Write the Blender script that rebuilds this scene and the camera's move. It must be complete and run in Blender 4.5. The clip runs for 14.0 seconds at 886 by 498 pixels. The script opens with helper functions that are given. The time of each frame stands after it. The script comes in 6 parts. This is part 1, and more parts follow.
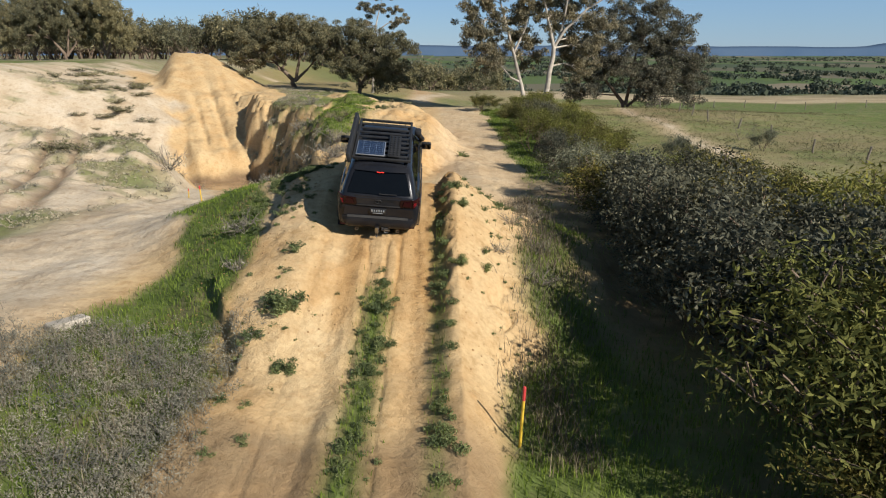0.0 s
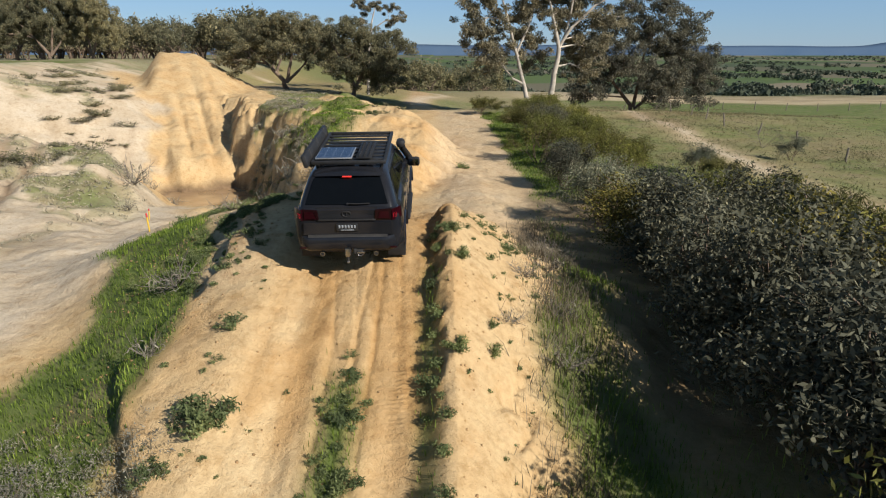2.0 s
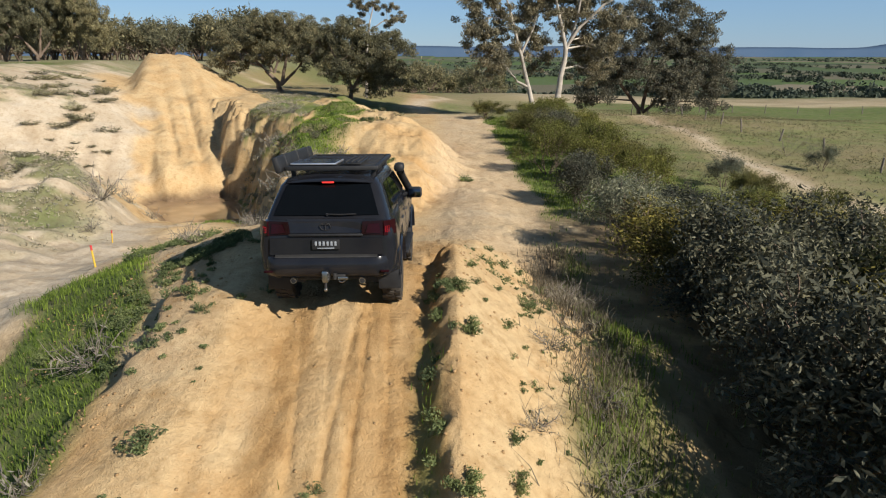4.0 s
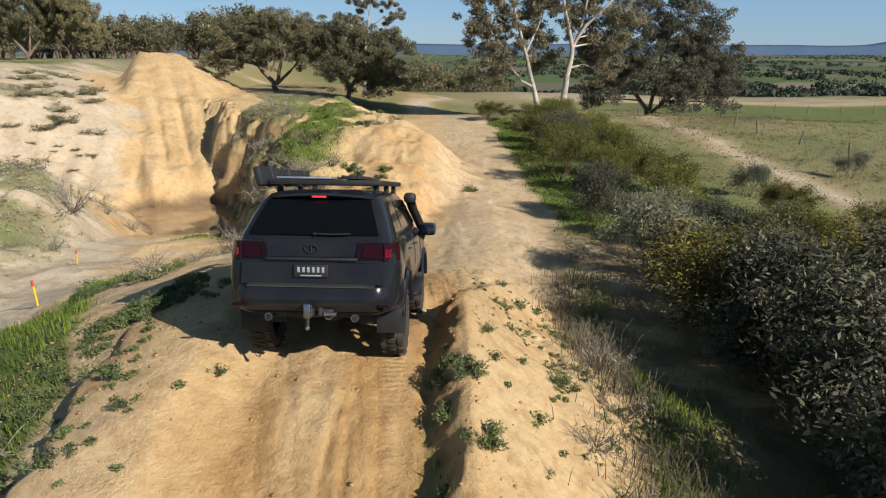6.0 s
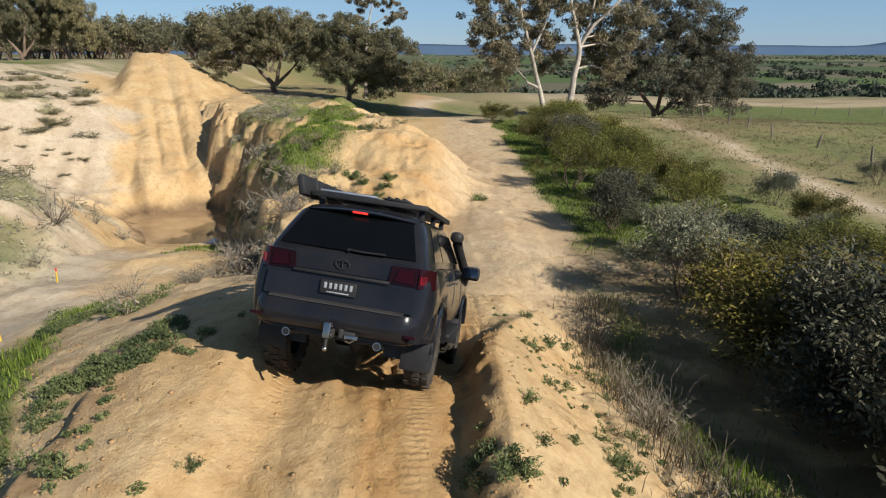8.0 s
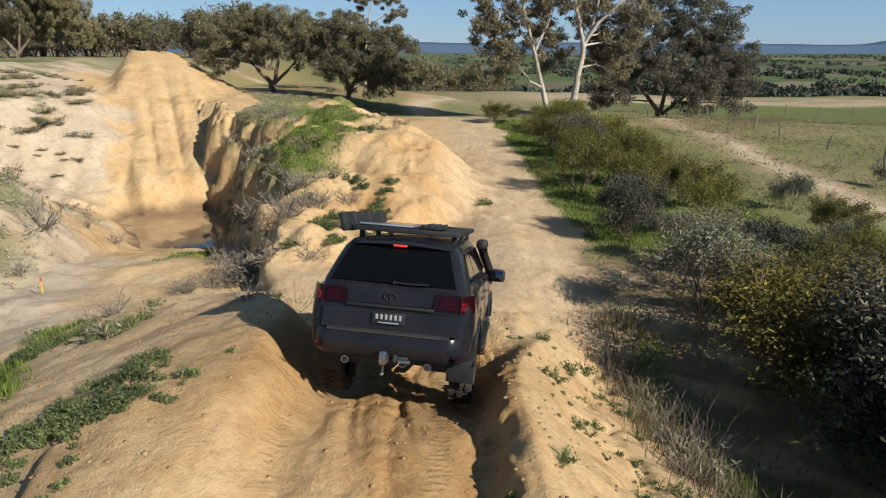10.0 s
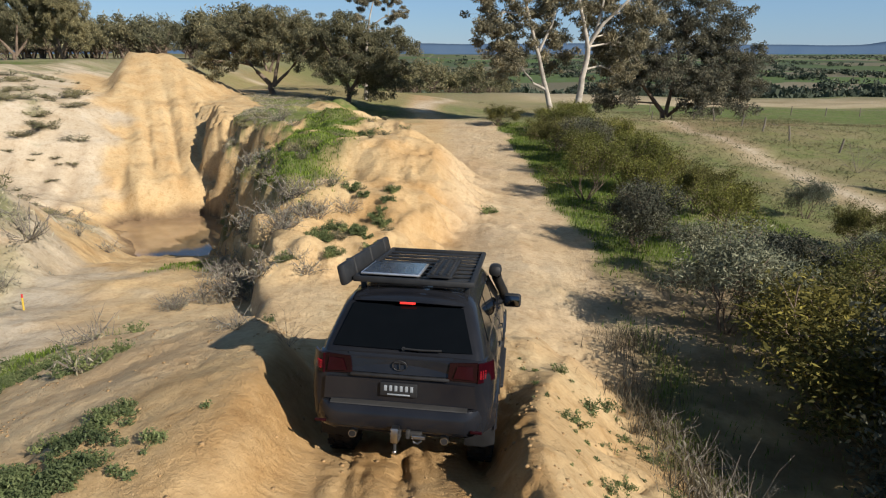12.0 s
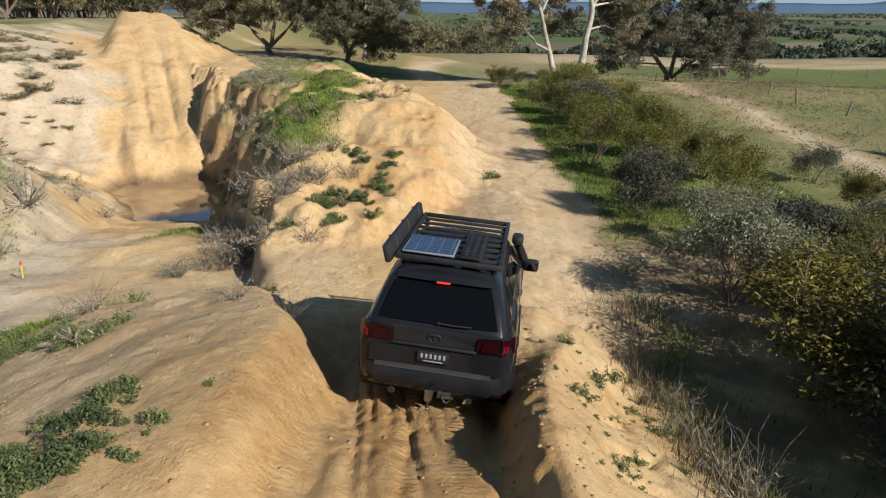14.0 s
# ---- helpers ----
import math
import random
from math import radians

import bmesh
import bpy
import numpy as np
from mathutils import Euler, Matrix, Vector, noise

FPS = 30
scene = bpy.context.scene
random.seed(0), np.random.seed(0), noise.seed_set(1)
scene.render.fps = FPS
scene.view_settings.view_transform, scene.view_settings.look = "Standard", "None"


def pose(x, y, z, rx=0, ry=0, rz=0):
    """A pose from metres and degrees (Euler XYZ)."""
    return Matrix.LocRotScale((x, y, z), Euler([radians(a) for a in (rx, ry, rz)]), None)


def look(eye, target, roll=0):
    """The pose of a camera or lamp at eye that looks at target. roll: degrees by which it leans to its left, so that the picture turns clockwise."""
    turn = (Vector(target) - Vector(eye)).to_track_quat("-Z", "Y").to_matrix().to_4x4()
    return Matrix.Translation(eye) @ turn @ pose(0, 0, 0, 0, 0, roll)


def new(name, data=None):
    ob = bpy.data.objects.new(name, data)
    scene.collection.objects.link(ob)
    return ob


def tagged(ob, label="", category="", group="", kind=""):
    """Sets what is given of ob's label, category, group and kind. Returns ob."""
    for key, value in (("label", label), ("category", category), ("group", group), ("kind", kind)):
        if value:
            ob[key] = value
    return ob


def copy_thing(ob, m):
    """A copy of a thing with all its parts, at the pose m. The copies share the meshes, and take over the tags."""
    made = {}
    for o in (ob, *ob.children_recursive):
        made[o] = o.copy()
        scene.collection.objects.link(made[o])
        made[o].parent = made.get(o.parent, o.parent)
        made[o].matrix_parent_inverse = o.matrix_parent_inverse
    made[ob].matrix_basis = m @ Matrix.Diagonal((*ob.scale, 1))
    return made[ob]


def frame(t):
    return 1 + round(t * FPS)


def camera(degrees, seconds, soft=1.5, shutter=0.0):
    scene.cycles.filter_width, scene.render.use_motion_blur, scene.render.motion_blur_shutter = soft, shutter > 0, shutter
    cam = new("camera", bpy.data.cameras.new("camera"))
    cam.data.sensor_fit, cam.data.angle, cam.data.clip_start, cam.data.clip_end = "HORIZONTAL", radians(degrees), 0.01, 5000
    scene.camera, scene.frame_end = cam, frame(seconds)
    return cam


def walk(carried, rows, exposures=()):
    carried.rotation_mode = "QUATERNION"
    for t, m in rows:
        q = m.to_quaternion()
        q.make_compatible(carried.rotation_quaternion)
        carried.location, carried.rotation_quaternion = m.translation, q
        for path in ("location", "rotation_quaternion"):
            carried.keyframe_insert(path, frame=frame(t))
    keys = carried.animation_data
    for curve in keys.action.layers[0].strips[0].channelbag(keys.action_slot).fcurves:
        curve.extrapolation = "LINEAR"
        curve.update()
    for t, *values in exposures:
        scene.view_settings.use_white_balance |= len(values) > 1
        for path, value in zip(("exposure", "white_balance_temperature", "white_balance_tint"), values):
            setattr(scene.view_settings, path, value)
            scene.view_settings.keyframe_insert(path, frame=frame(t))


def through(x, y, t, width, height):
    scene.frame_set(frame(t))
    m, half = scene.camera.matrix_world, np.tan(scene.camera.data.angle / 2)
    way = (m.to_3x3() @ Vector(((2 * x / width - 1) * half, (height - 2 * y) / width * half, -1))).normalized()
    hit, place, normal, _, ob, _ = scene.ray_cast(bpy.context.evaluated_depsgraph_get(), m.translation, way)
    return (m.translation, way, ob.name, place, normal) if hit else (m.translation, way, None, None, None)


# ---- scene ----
cam = camera(69.4, 14.0, soft=1.15)
PATH = [
    (0, (-0.209, 0.54, 3.889), (-0.209, 2.449, 3.294), 0.0),
    (0.5, (-0.195, 1.59, 3.887), (-0.194, 3.499, 3.29), 0.0),
    (1, (-0.169, 2.664, 3.889), (-0.168, 4.573, 3.293), 0.1),
    (1.5, (-0.125, 3.718, 3.908), (-0.124, 5.627, 3.311), 0.0),
    (2, (-0.079, 4.715, 3.913), (-0.078, 6.624, 3.316), 0.0),
    (2.5, (-0.05, 5.649, 3.921), (-0.049, 7.558, 3.323), -0.0),
    (3, (-0.054, 6.532, 3.913), (-0.055, 8.441, 3.315), -0.0),
    (3.2, (-0.076, 6.841, 3.884), (-0.074, 8.752, 3.295), 0.1),
    (5.3, (-0.135, 9.977, 3.953), (-0.14, 11.884, 3.351), -0.1),
    (5.5, (-0.159, 10.224, 3.934), (-0.16, 12.132, 3.335), -0.1),
    (6, (-0.201, 10.781, 3.94), (-0.202, 12.689, 3.341), -0.0),
    (6.5, (-0.261, 11.311, 3.931), (-0.261, 13.219, 3.332), -0.0),
    (7, (-0.361, 11.805, 3.923), (-0.361, 13.713, 3.324), -0.0),
    (7.5, (-0.471, 12.212, 3.946), (-0.471, 14.12, 3.347), -0.0),
    (8, (-0.55, 12.569, 3.937), (-0.55, 14.477, 3.339), -0.0),
    (8.2, (-0.564, 12.684, 3.934), (-0.566, 14.592, 3.334), -0.1),
    (10.3, (-0.766, 13.795, 3.954), (-0.762, 15.702, 3.351), 0.1),
    (10.5, (-0.759, 13.9, 3.946), (-0.759, 15.808, 3.347), 0.0),
    (11, (-0.786, 14.186, 3.954), (-0.785, 16.094, 3.355), 0.0),
    (11.5, (-0.811, 14.484, 3.967), (-0.81, 16.392, 3.368), 0.0),
    (12, (-0.84, 14.77, 3.987), (-0.84, 16.678, 3.387), 0.0),
    (12.5, (-0.879, 14.918, 3.985), (-0.878, 16.811, 3.337), 0.0),
    (13, (-0.911, 14.96, 3.995), (-0.91, 16.835, 3.299), 0.1),
    (13.5, (-0.927, 14.983, 3.999), (-0.927, 16.853, 3.291), 0.0),
    (14, (-0.936, 15.03, 4.015), (-0.935, 16.9, 3.306), 0.0),
]
walk(cam, [(t, look(eye, target, roll)) for t, eye, target, roll in PATH])

# ---- world, sun ----
SUN_DIR = Vector((0.66, -0.52, 0.54)).normalized()
world = bpy.data.worlds.new("world")
scene.world = world
world.use_nodes = True
wn = world.node_tree
sky = wn.nodes.new("ShaderNodeTexSky")
sky.sky_type = "NISHITA"
sky.sun_disc = False
sky.sun_elevation = math.asin(SUN_DIR.z)
sky.sun_rotation = math.atan2(SUN_DIR.x, SUN_DIR.y)
sky.air_density, sky.dust_density, sky.ozone_density = 1.0, 0.0, 1.6
wn.nodes["Background"].inputs[1].default_value = 0.053
tint = wn.nodes.new("ShaderNodeMix")
tint.data_type, tint.blend_type = "RGBA", "MULTIPLY"
tint.inputs[0].default_value, tint.inputs[7].default_value = 1.0, (0.74, 0.94, 1.3, 1)
wn.links.new(sky.outputs[0], tint.inputs[6])
clear = wn.nodes.new("ShaderNodeMix")
clear.data_type = "RGBA"
clear.inputs[0].default_value, clear.inputs[7].default_value = 0.5, (3.5, 6.1, 9.6, 1)
wn.links.new(tint.outputs[2], clear.inputs[6])
way = wn.nodes.new("ShaderNodeTexCoord")
up = wn.nodes.new("ShaderNodeSeparateXYZ")
wn.links.new(way.outputs["Generated"], up.inputs[0])
deep = wn.nodes.new("ShaderNodeMapRange")
for k, v in enumerate((0.12, 0.9, 1.0, 0.38)):
    deep.inputs[1 + k].default_value = v
wn.links.new(up.outputs["Z"], deep.inputs[0])
dome = wn.nodes.new("ShaderNodeVectorMath")
dome.operation = "SCALE"
wn.links.new(clear.outputs[2], dome.inputs[0])
wn.links.new(deep.outputs[0], dome.inputs["Scale"])
wn.links.new(dome.outputs[0], wn.nodes["Background"].inputs[0])
sun = new("sun", bpy.data.lights.new("sun", "SUN"))
sun.data.energy, sun.data.angle, sun.data.color = 5.2, radians(0.55), (1.0, 0.935, 0.84)
sun.matrix_world = look(SUN_DIR * 60, (0, 0, 0))
scene.view_settings.exposure = 0.47


# ---- small numeric helpers ----
rng = np.random.default_rng(7)
LATTICE = rng.random((6, 256, 256))


def vnoise(x, y, size, seed=0):
    """Smooth value noise in -1..1 with cells of the given size."""
    x, y = np.asarray(x) / size + 31.7 * seed, np.asarray(y) / size + 17.3 * seed
    xi, yi = np.floor(x).astype(int), np.floor(y).astype(int)
    fx, fy = x - xi, y - yi
    fx, fy = fx * fx * (3 - 2 * fx), fy * fy * (3 - 2 * fy)
    g = LATTICE[seed % 6]
    a, b = g[xi % 256, yi % 256], g[(xi + 1) % 256, yi % 256]
    c, d = g[xi % 256, (yi + 1) % 256], g[(xi + 1) % 256, (yi + 1) % 256]
    return ((a * (1 - fx) + b * fx) * (1 - fy) + (c * (1 - fx) + d * fx) * fy) * 2 - 1


def fractal(x, y, size, octaves=3, seed=0):
    return sum(vnoise(x, y, size / 2 ** k, seed + k) * 0.5 ** k for k in range(octaves))


def curve(y, ys, zs, soft=0.5):
    """A softened polyline through a few knots."""
    y = np.asarray(y, float)
    return sum(np.interp(y + d * soft, ys, zs) for d in (-1, -0.5, 0, 0.5, 1)) / 5


def step(a, b, x):
    k = np.clip((np.asarray(x, float) - a) / (b - a), 0, 1)
    return k * k * (3 - 2 * k)


def smax(a, b, k):
    h = np.clip(0.5 + 0.5 * (a - b) / k, 0, 1)
    return b * (1 - h) + a * h + k * h * (1 - h)


def smin(a, b, k):
    return -smax(-a, -b, k)


# ---- materials ----
def material(name, roughness=0.8, metallic=0.0, specular=0.3):
    m = bpy.data.materials.new(name)
    m.use_nodes = True
    b = m.node_tree.nodes["Principled BSDF"]
    b.inputs["Roughness"].default_value = roughness
    b.inputs["Metallic"].default_value = metallic
    b.inputs["Specular IOR Level"].default_value = specular
    return m, m.node_tree, b


def noise_node(nt, scale, detail=4.0, rough=0.55, stretch=None):
    tc = nt.nodes.new("ShaderNodeTexCoord")
    n = nt.nodes.new("ShaderNodeTexNoise")
    n.inputs["Scale"].default_value, n.inputs["Detail"].default_value, n.inputs["Roughness"].default_value = scale, detail, rough
    if stretch:
        mp = nt.nodes.new("ShaderNodeMapping")
        mp.inputs["Scale"].default_value = stretch
        nt.links.new(tc.outputs["Object"], mp.inputs[0])
        nt.links.new(mp.outputs[0], n.inputs[0])
    else:
        nt.links.new(tc.outputs["Object"], n.inputs[0])
    return n.outputs["Fac"]


def ramp(nt, fac, *stops):
    r = nt.nodes.new("ShaderNodeValToRGB")
    while len(r.color_ramp.elements) < len(stops):
        r.color_ramp.elements.new(0.5)
    for e, (p, c) in zip(r.color_ramp.elements, stops):
        e.position, e.color = p, (*c, 1)
    nt.links.new(fac, r.inputs[0])
    return r.outputs[0]


def mix(nt, fac, a, b, kind="MIX"):
    m = nt.nodes.new("ShaderNodeMix")
    m.data_type, m.blend_type = "RGBA", kind
    for socket, value in ((m.inputs[0], fac), (m.inputs[6], a), (m.inputs[7], b)):
        if isinstance(value, (int, float)):
            socket.default_value = value
        elif isinstance(value, tuple):
            socket.default_value = (*value, 1)
        else:
            nt.links.new(value, socket)
    return m.outputs[2]


def bump(nt, bsdf, height, strength, distance):
    b = nt.nodes.new("ShaderNodeBump")
    b.inputs["Strength"].default_value, b.inputs["Distance"].default_value = strength, distance
    nt.links.new(height, b.inputs["Height"])
    nt.links.new(b.outputs[0], bsdf.inputs["Normal"])


def plain(name, colour, roughness=0.6, metallic=0.0, vary=0.25, scale=6.0, specular=0.3):
    """A surface of one colour with two scales of blotches and a fine grain."""
    m, nt, b = material(name, roughness, metallic, specular)
    dark, light = tuple(c * (1 - vary) for c in colour), tuple(min(1, c * (1 + vary)) for c in colour)
    big = ramp(nt, noise_node(nt, scale), (0.3, dark), (0.7, light))
    fine = ramp(nt, noise_node(nt, scale * 9), (0.3, (0.88, 0.88, 0.88)), (0.7, (1, 1, 1)))
    nt.links.new(mix(nt, 1.0, big, fine, "MULTIPLY"), b.inputs["Base Color"])
    bump(nt, b, noise_node(nt, scale * 12), 0.15, 0.01)
    return m


def leafy(name, dark, light, scale=1.2, through=0.25):
    """Leaves: each island of the mesh takes its own tone, with patches over the crown."""
    m, nt, b = material(name, 0.75, 0.0, 0.12)
    geo = nt.nodes.new("ShaderNodeNewGeometry")
    blend = lambda f: tuple(a + (b - a) * f for a, b in zip(dark, light))
    tone = ramp(nt, geo.outputs["Random Per Island"], (0.0, blend(0.1)), (0.7, blend(0.5)), (1.0, blend(0.95)))
    patch = ramp(nt, noise_node(nt, scale * 1.4, 3), (0.3, (0.5, 0.54, 0.55)), (0.7, (1.2, 1.15, 1.0)))
    info = nt.nodes.new("ShaderNodeObjectInfo")
    own = ramp(nt, info.outputs["Random"], (0.0, (0.72, 0.76, 0.8)), (0.5, (1.0, 1.0, 1.0)), (1.0, (1.3, 1.25, 1.15)))
    col = mix(nt, 1.0, mix(nt, 1.0, tone, patch, "MULTIPLY"), own, "MULTIPLY")
    nt.links.new(col, b.inputs["Base Color"])
    tr = nt.nodes.new("ShaderNodeBsdfTranslucent")
    nt.links.new(col, tr.inputs[0])
    ms = nt.nodes.new("ShaderNodeMixShader")
    ms.inputs[0].default_value = through
    nt.links.new(b.outputs[0], ms.inputs[1])
    nt.links.new(tr.outputs[0], ms.inputs[2])
    nt.links.new(ms.outputs[0], nt.nodes["Material Output"].inputs[0])
    return m


def ground_material():
    m, nt, b = material("earth", 0.92, 0.0, 0.15)
    at = nt.nodes.new("ShaderNodeAttribute")
    at.attribute_name = "cover"
    sp = nt.nodes.new("ShaderNodeSeparateColor")
    nt.links.new(at.outputs["Color"], sp.inputs[0])
    sand = ramp(nt, noise_node(nt, 0.55, 6, 0.6), (0.25, (0.405, 0.255, 0.116)), (0.5, (0.490, 0.348, 0.184)), (0.75, (0.530, 0.412, 0.245)))
    clods = ramp(nt, noise_node(nt, 9, 5), (0.3, (0.87, 0.85, 0.82)), (0.6, (1.03, 1.03, 1.03)))
    stain = ramp(nt, noise_node(nt, 1.1, 9, 0.68), (0.52, (0, 0, 0)), (0.7, (0.6, 0.6, 0.6)))
    sand = mix(nt, stain, sand, (0.40, 0.225, 0.085))
    crust = ramp(nt, noise_node(nt, 2.7, 10, 0.72), (0.34, (0.78, 0.73, 0.66)), (0.48, (1.0, 1.0, 1.0)), (0.7, (1.06, 1.07, 1.08)))
    sand = mix(nt, 1.0, sand, crust, "MULTIPLY")
    sand = mix(nt, 1.0, sand, clods, "MULTIPLY")
    pale = ramp(nt, noise_node(nt, 0.4, 6, 0.6), (0.25, (0.37, 0.285, 0.185)), (0.55, (0.475, 0.392, 0.285)), (0.8, (0.515, 0.45, 0.355)))
    pale = mix(nt, 1.0, pale, crust, "MULTIPLY")
    pale = mix(nt, 1.0, pale, clods, "MULTIPLY")
    green = ramp(nt, noise_node(nt, 1.3, 7, 0.65), (0.25, (0.060, 0.068, 0.025)), (0.5, (0.098, 0.132, 0.034)), (0.8, (0.175, 0.195, 0.066)))
    dry = ramp(nt, noise_node(nt, 0.09, 7, 0.62), (0.48, (0, 0, 0)), (0.66, (0.5, 0.5, 0.5)))
    green = mix(nt, dry, green, (0.15, 0.125, 0.065))
    worn = ramp(nt, noise_node(nt, 0.6, 9, 0.7), (0.5, (0, 0, 0)), (0.66, (0.65, 0.65, 0.65)))
    green = mix(nt, worn, green, (0.19, 0.15, 0.085))
    # dark earth tone; it also carries the shade painted beside the shrubs
    damp_shade = ramp(nt, noise_node(nt, 2.0, 6, 0.65), (0.3, (0.094, 0.061, 0.036)), (0.7, (0.216, 0.144, 0.083)))
    raw = nt.nodes.new("ShaderNodeAttribute")
    raw.attribute_name = "fresh"
    orange = ramp(nt, noise_node(nt, 3.5, 8, 0.7), (0.3, (0.255, 0.135, 0.048)), (0.5, (0.385, 0.228, 0.092)), (0.7, (0.45, 0.29, 0.135)))
    sand = mix(nt, raw.outputs["Fac"], sand, orange)
    col = mix(nt, sp.outputs[1], sand, pale)
    col = mix(nt, sp.outputs[2], col, damp_shade)
    col = mix(nt, sp.outputs[0], col, green)
    vo = nt.nodes.new("ShaderNodeTexVoronoi")
    vo.inputs["Scale"].default_value = 0.0042
    tc = nt.nodes.new("ShaderNodeTexCoord")
    nt.links.new(tc.outputs["Object"], vo.inputs["Vector"])
    sc = nt.nodes.new("ShaderNodeSeparateColor")
    nt.links.new(vo.outputs["Color"], sc.inputs[0])
    fields = ramp(nt, sc.outputs[0], (0.0, (0.050, 0.062, 0.035)), (0.35, (0.075, 0.115, 0.034)), (0.6, (0.082, 0.082, 0.050)), (0.9, (0.165, 0.142, 0.095)))
    col = mix(nt, at.outputs["Alpha"], fields, col)
    nt.links.new(col, b.inputs["Base Color"])
    coarse = nt.nodes.new("ShaderNodeBump")
    coarse.inputs["Strength"].default_value, coarse.inputs["Distance"].default_value = 0.5, 0.18
    nt.links.new(noise_node(nt, 1.6, 9, 0.66), coarse.inputs["Height"])
    fine = nt.nodes.new("ShaderNodeBump")
    fine.inputs["Strength"].default_value, fine.inputs["Distance"].default_value = 0.75, 0.04
    nt.links.new(noise_node(nt, 15, 7, 0.72), fine.inputs["Height"])
    nt.links.new(coarse.outputs[0], fine.inputs["Normal"])
    lane = nt.nodes.new("ShaderNodeAttribute")
    lane.attribute_name = "tread"
    wave = nt.nodes.new("ShaderNodeTexWave")
    wave.bands_direction = "Y"
    wave.inputs["Scale"].default_value, wave.inputs["Distortion"].default_value = 3.4, 3.5
    wave.inputs["Detail"].default_value, wave.inputs["Detail Scale"].default_value = 2.0, 2.5
    nt.links.new(tc.outputs["Object"], wave.inputs["Vector"])
    print_ = nt.nodes.new("ShaderNodeMath")
    print_.operation = "MULTIPLY"
    nt.links.new(wave.outputs["Fac"], print_.inputs[0])
    nt.links.new(lane.outputs["Fac"], print_.inputs[1])
    lugs = nt.nodes.new("ShaderNodeBump")
    lugs.inputs["Strength"].default_value, lugs.inputs["Distance"].default_value = 0.7, 0.014
    nt.links.new(print_.outputs[0], lugs.inputs["Height"])
    nt.links.new(fine.outputs[0], lugs.inputs["Normal"])
    nt.links.new(lugs.outputs[0], b.inputs["Normal"])
    return m


# ---- the lie of the land ----
TRACK_X = -1.65


def track_z(y):
    return curve(y, (-60, 11, 12.9, 15, 17, 18.6, 19.6, 20.9, 22.4, 25.7, 28, 31, 36, 42, 60),
                 (-2.2, -1.9, -1.36, -0.52, 0.02, 0.2, 0.1, -0.4, -0.95, -1.35, -1.85, -2.3, -2.35, -2.5, -2.7))


def track_x(y):
    return curve(y, (8, 20, 24, 30, 36, 46, 60, 90), (-1.65, -1.6, -1.0, 1.0, 1.6, 1.5, 0.5, -3.5), 2)


def rut_x(y):
    return curve(y, (18, 24, 43, 60, 80), (-15, -17, -24.5, -29, -33), 3)


def plateau_x(y):
    return curve(y, (27.7, 35.8, 62.6, 65.5), (-18.4, -21.6, -34.3, -35.6), 1.5)


def scarp_x(y):
    return curve(y, (10, 12, 13.7, 15.2, 16, 18, 20), (-4.0, -4.3, -5.0, -4.85, -4.55, -4.25, -4.5), 0.4)


def fresh_earth(x, y):
    """Where raw orange earth lies open, and where the tyres have left their print."""
    wander = x + 0.06 * np.sin(y * 0.7) + 0.03 * vnoise(x * 0, y, 0.7, 2)
    cut = (1 - np.abs(vnoise(wander, y * 0.035, 0.34, 3))) ** 3
    patch = step(-0.1, 0.5, vnoise(x, y * 0.25, 0.6, 4) + 0.5 * vnoise(x, y * 0.3, 0.25, 1))
    on = step(11, 14, y) * (1 - step(24.5, 27, y))
    top = step(18, 20, y) * (1 - step(24, 26, y))
    middle = step(1.9, 1.3, np.abs(x + 1.5)) * on
    raw = middle * np.clip(0.5 * cut + 0.45 * patch + 0.35 * top, 0, 1)
    raw = raw + 0.85 * np.exp(-((x + 0.2) / 0.36) ** 2) * on * (0.5 + 0.5 * patch)
    raw = raw + 0.7 * np.exp(-((x - scarp_x(y) + 0.1) / 0.3) ** 2) * step(11, 13, y) * (1 - step(19, 21, y))
    raw = raw + 0.28 * step(0.1, 0.5, fractal(x, y, 1.6, 3, 5)) * step(-3.8, -4.6, x) * step(-8.5, -7, x) * step(15, 19, y) * (1 - step(25, 29, y))
    gully = (1 - np.abs(vnoise(y + 0.35 * x, x * 0.12, 1.15, 2))) ** 3
    raw = raw + (0.3 * step(0.2, 0.6, fractal(x, y * 0.6, 2.2, 3, 2)) + 0.6 * gully) * step(-6, -3, x) * step(3, 1, x) * step(32, 36, y) * (1 - step(56, 62, y))
    lane = np.exp(-((x + 0.78 - 0.05 * np.sin(y)) / 0.13) ** 4) + 0.4 * np.exp(-((x + 2.4) / 0.12) ** 4) * step(16, 18, y) + 0.6 * np.exp(-((x + 1.3 + 0.1 * (y - 20)) / 0.13) ** 4) * top
    return np.clip(raw, 0, 0.9), np.clip(lane, 0, 1) * on * (0.4 + 0.6 * step(-0.4, 0.1, vnoise(x, y, 1.2, 3)))


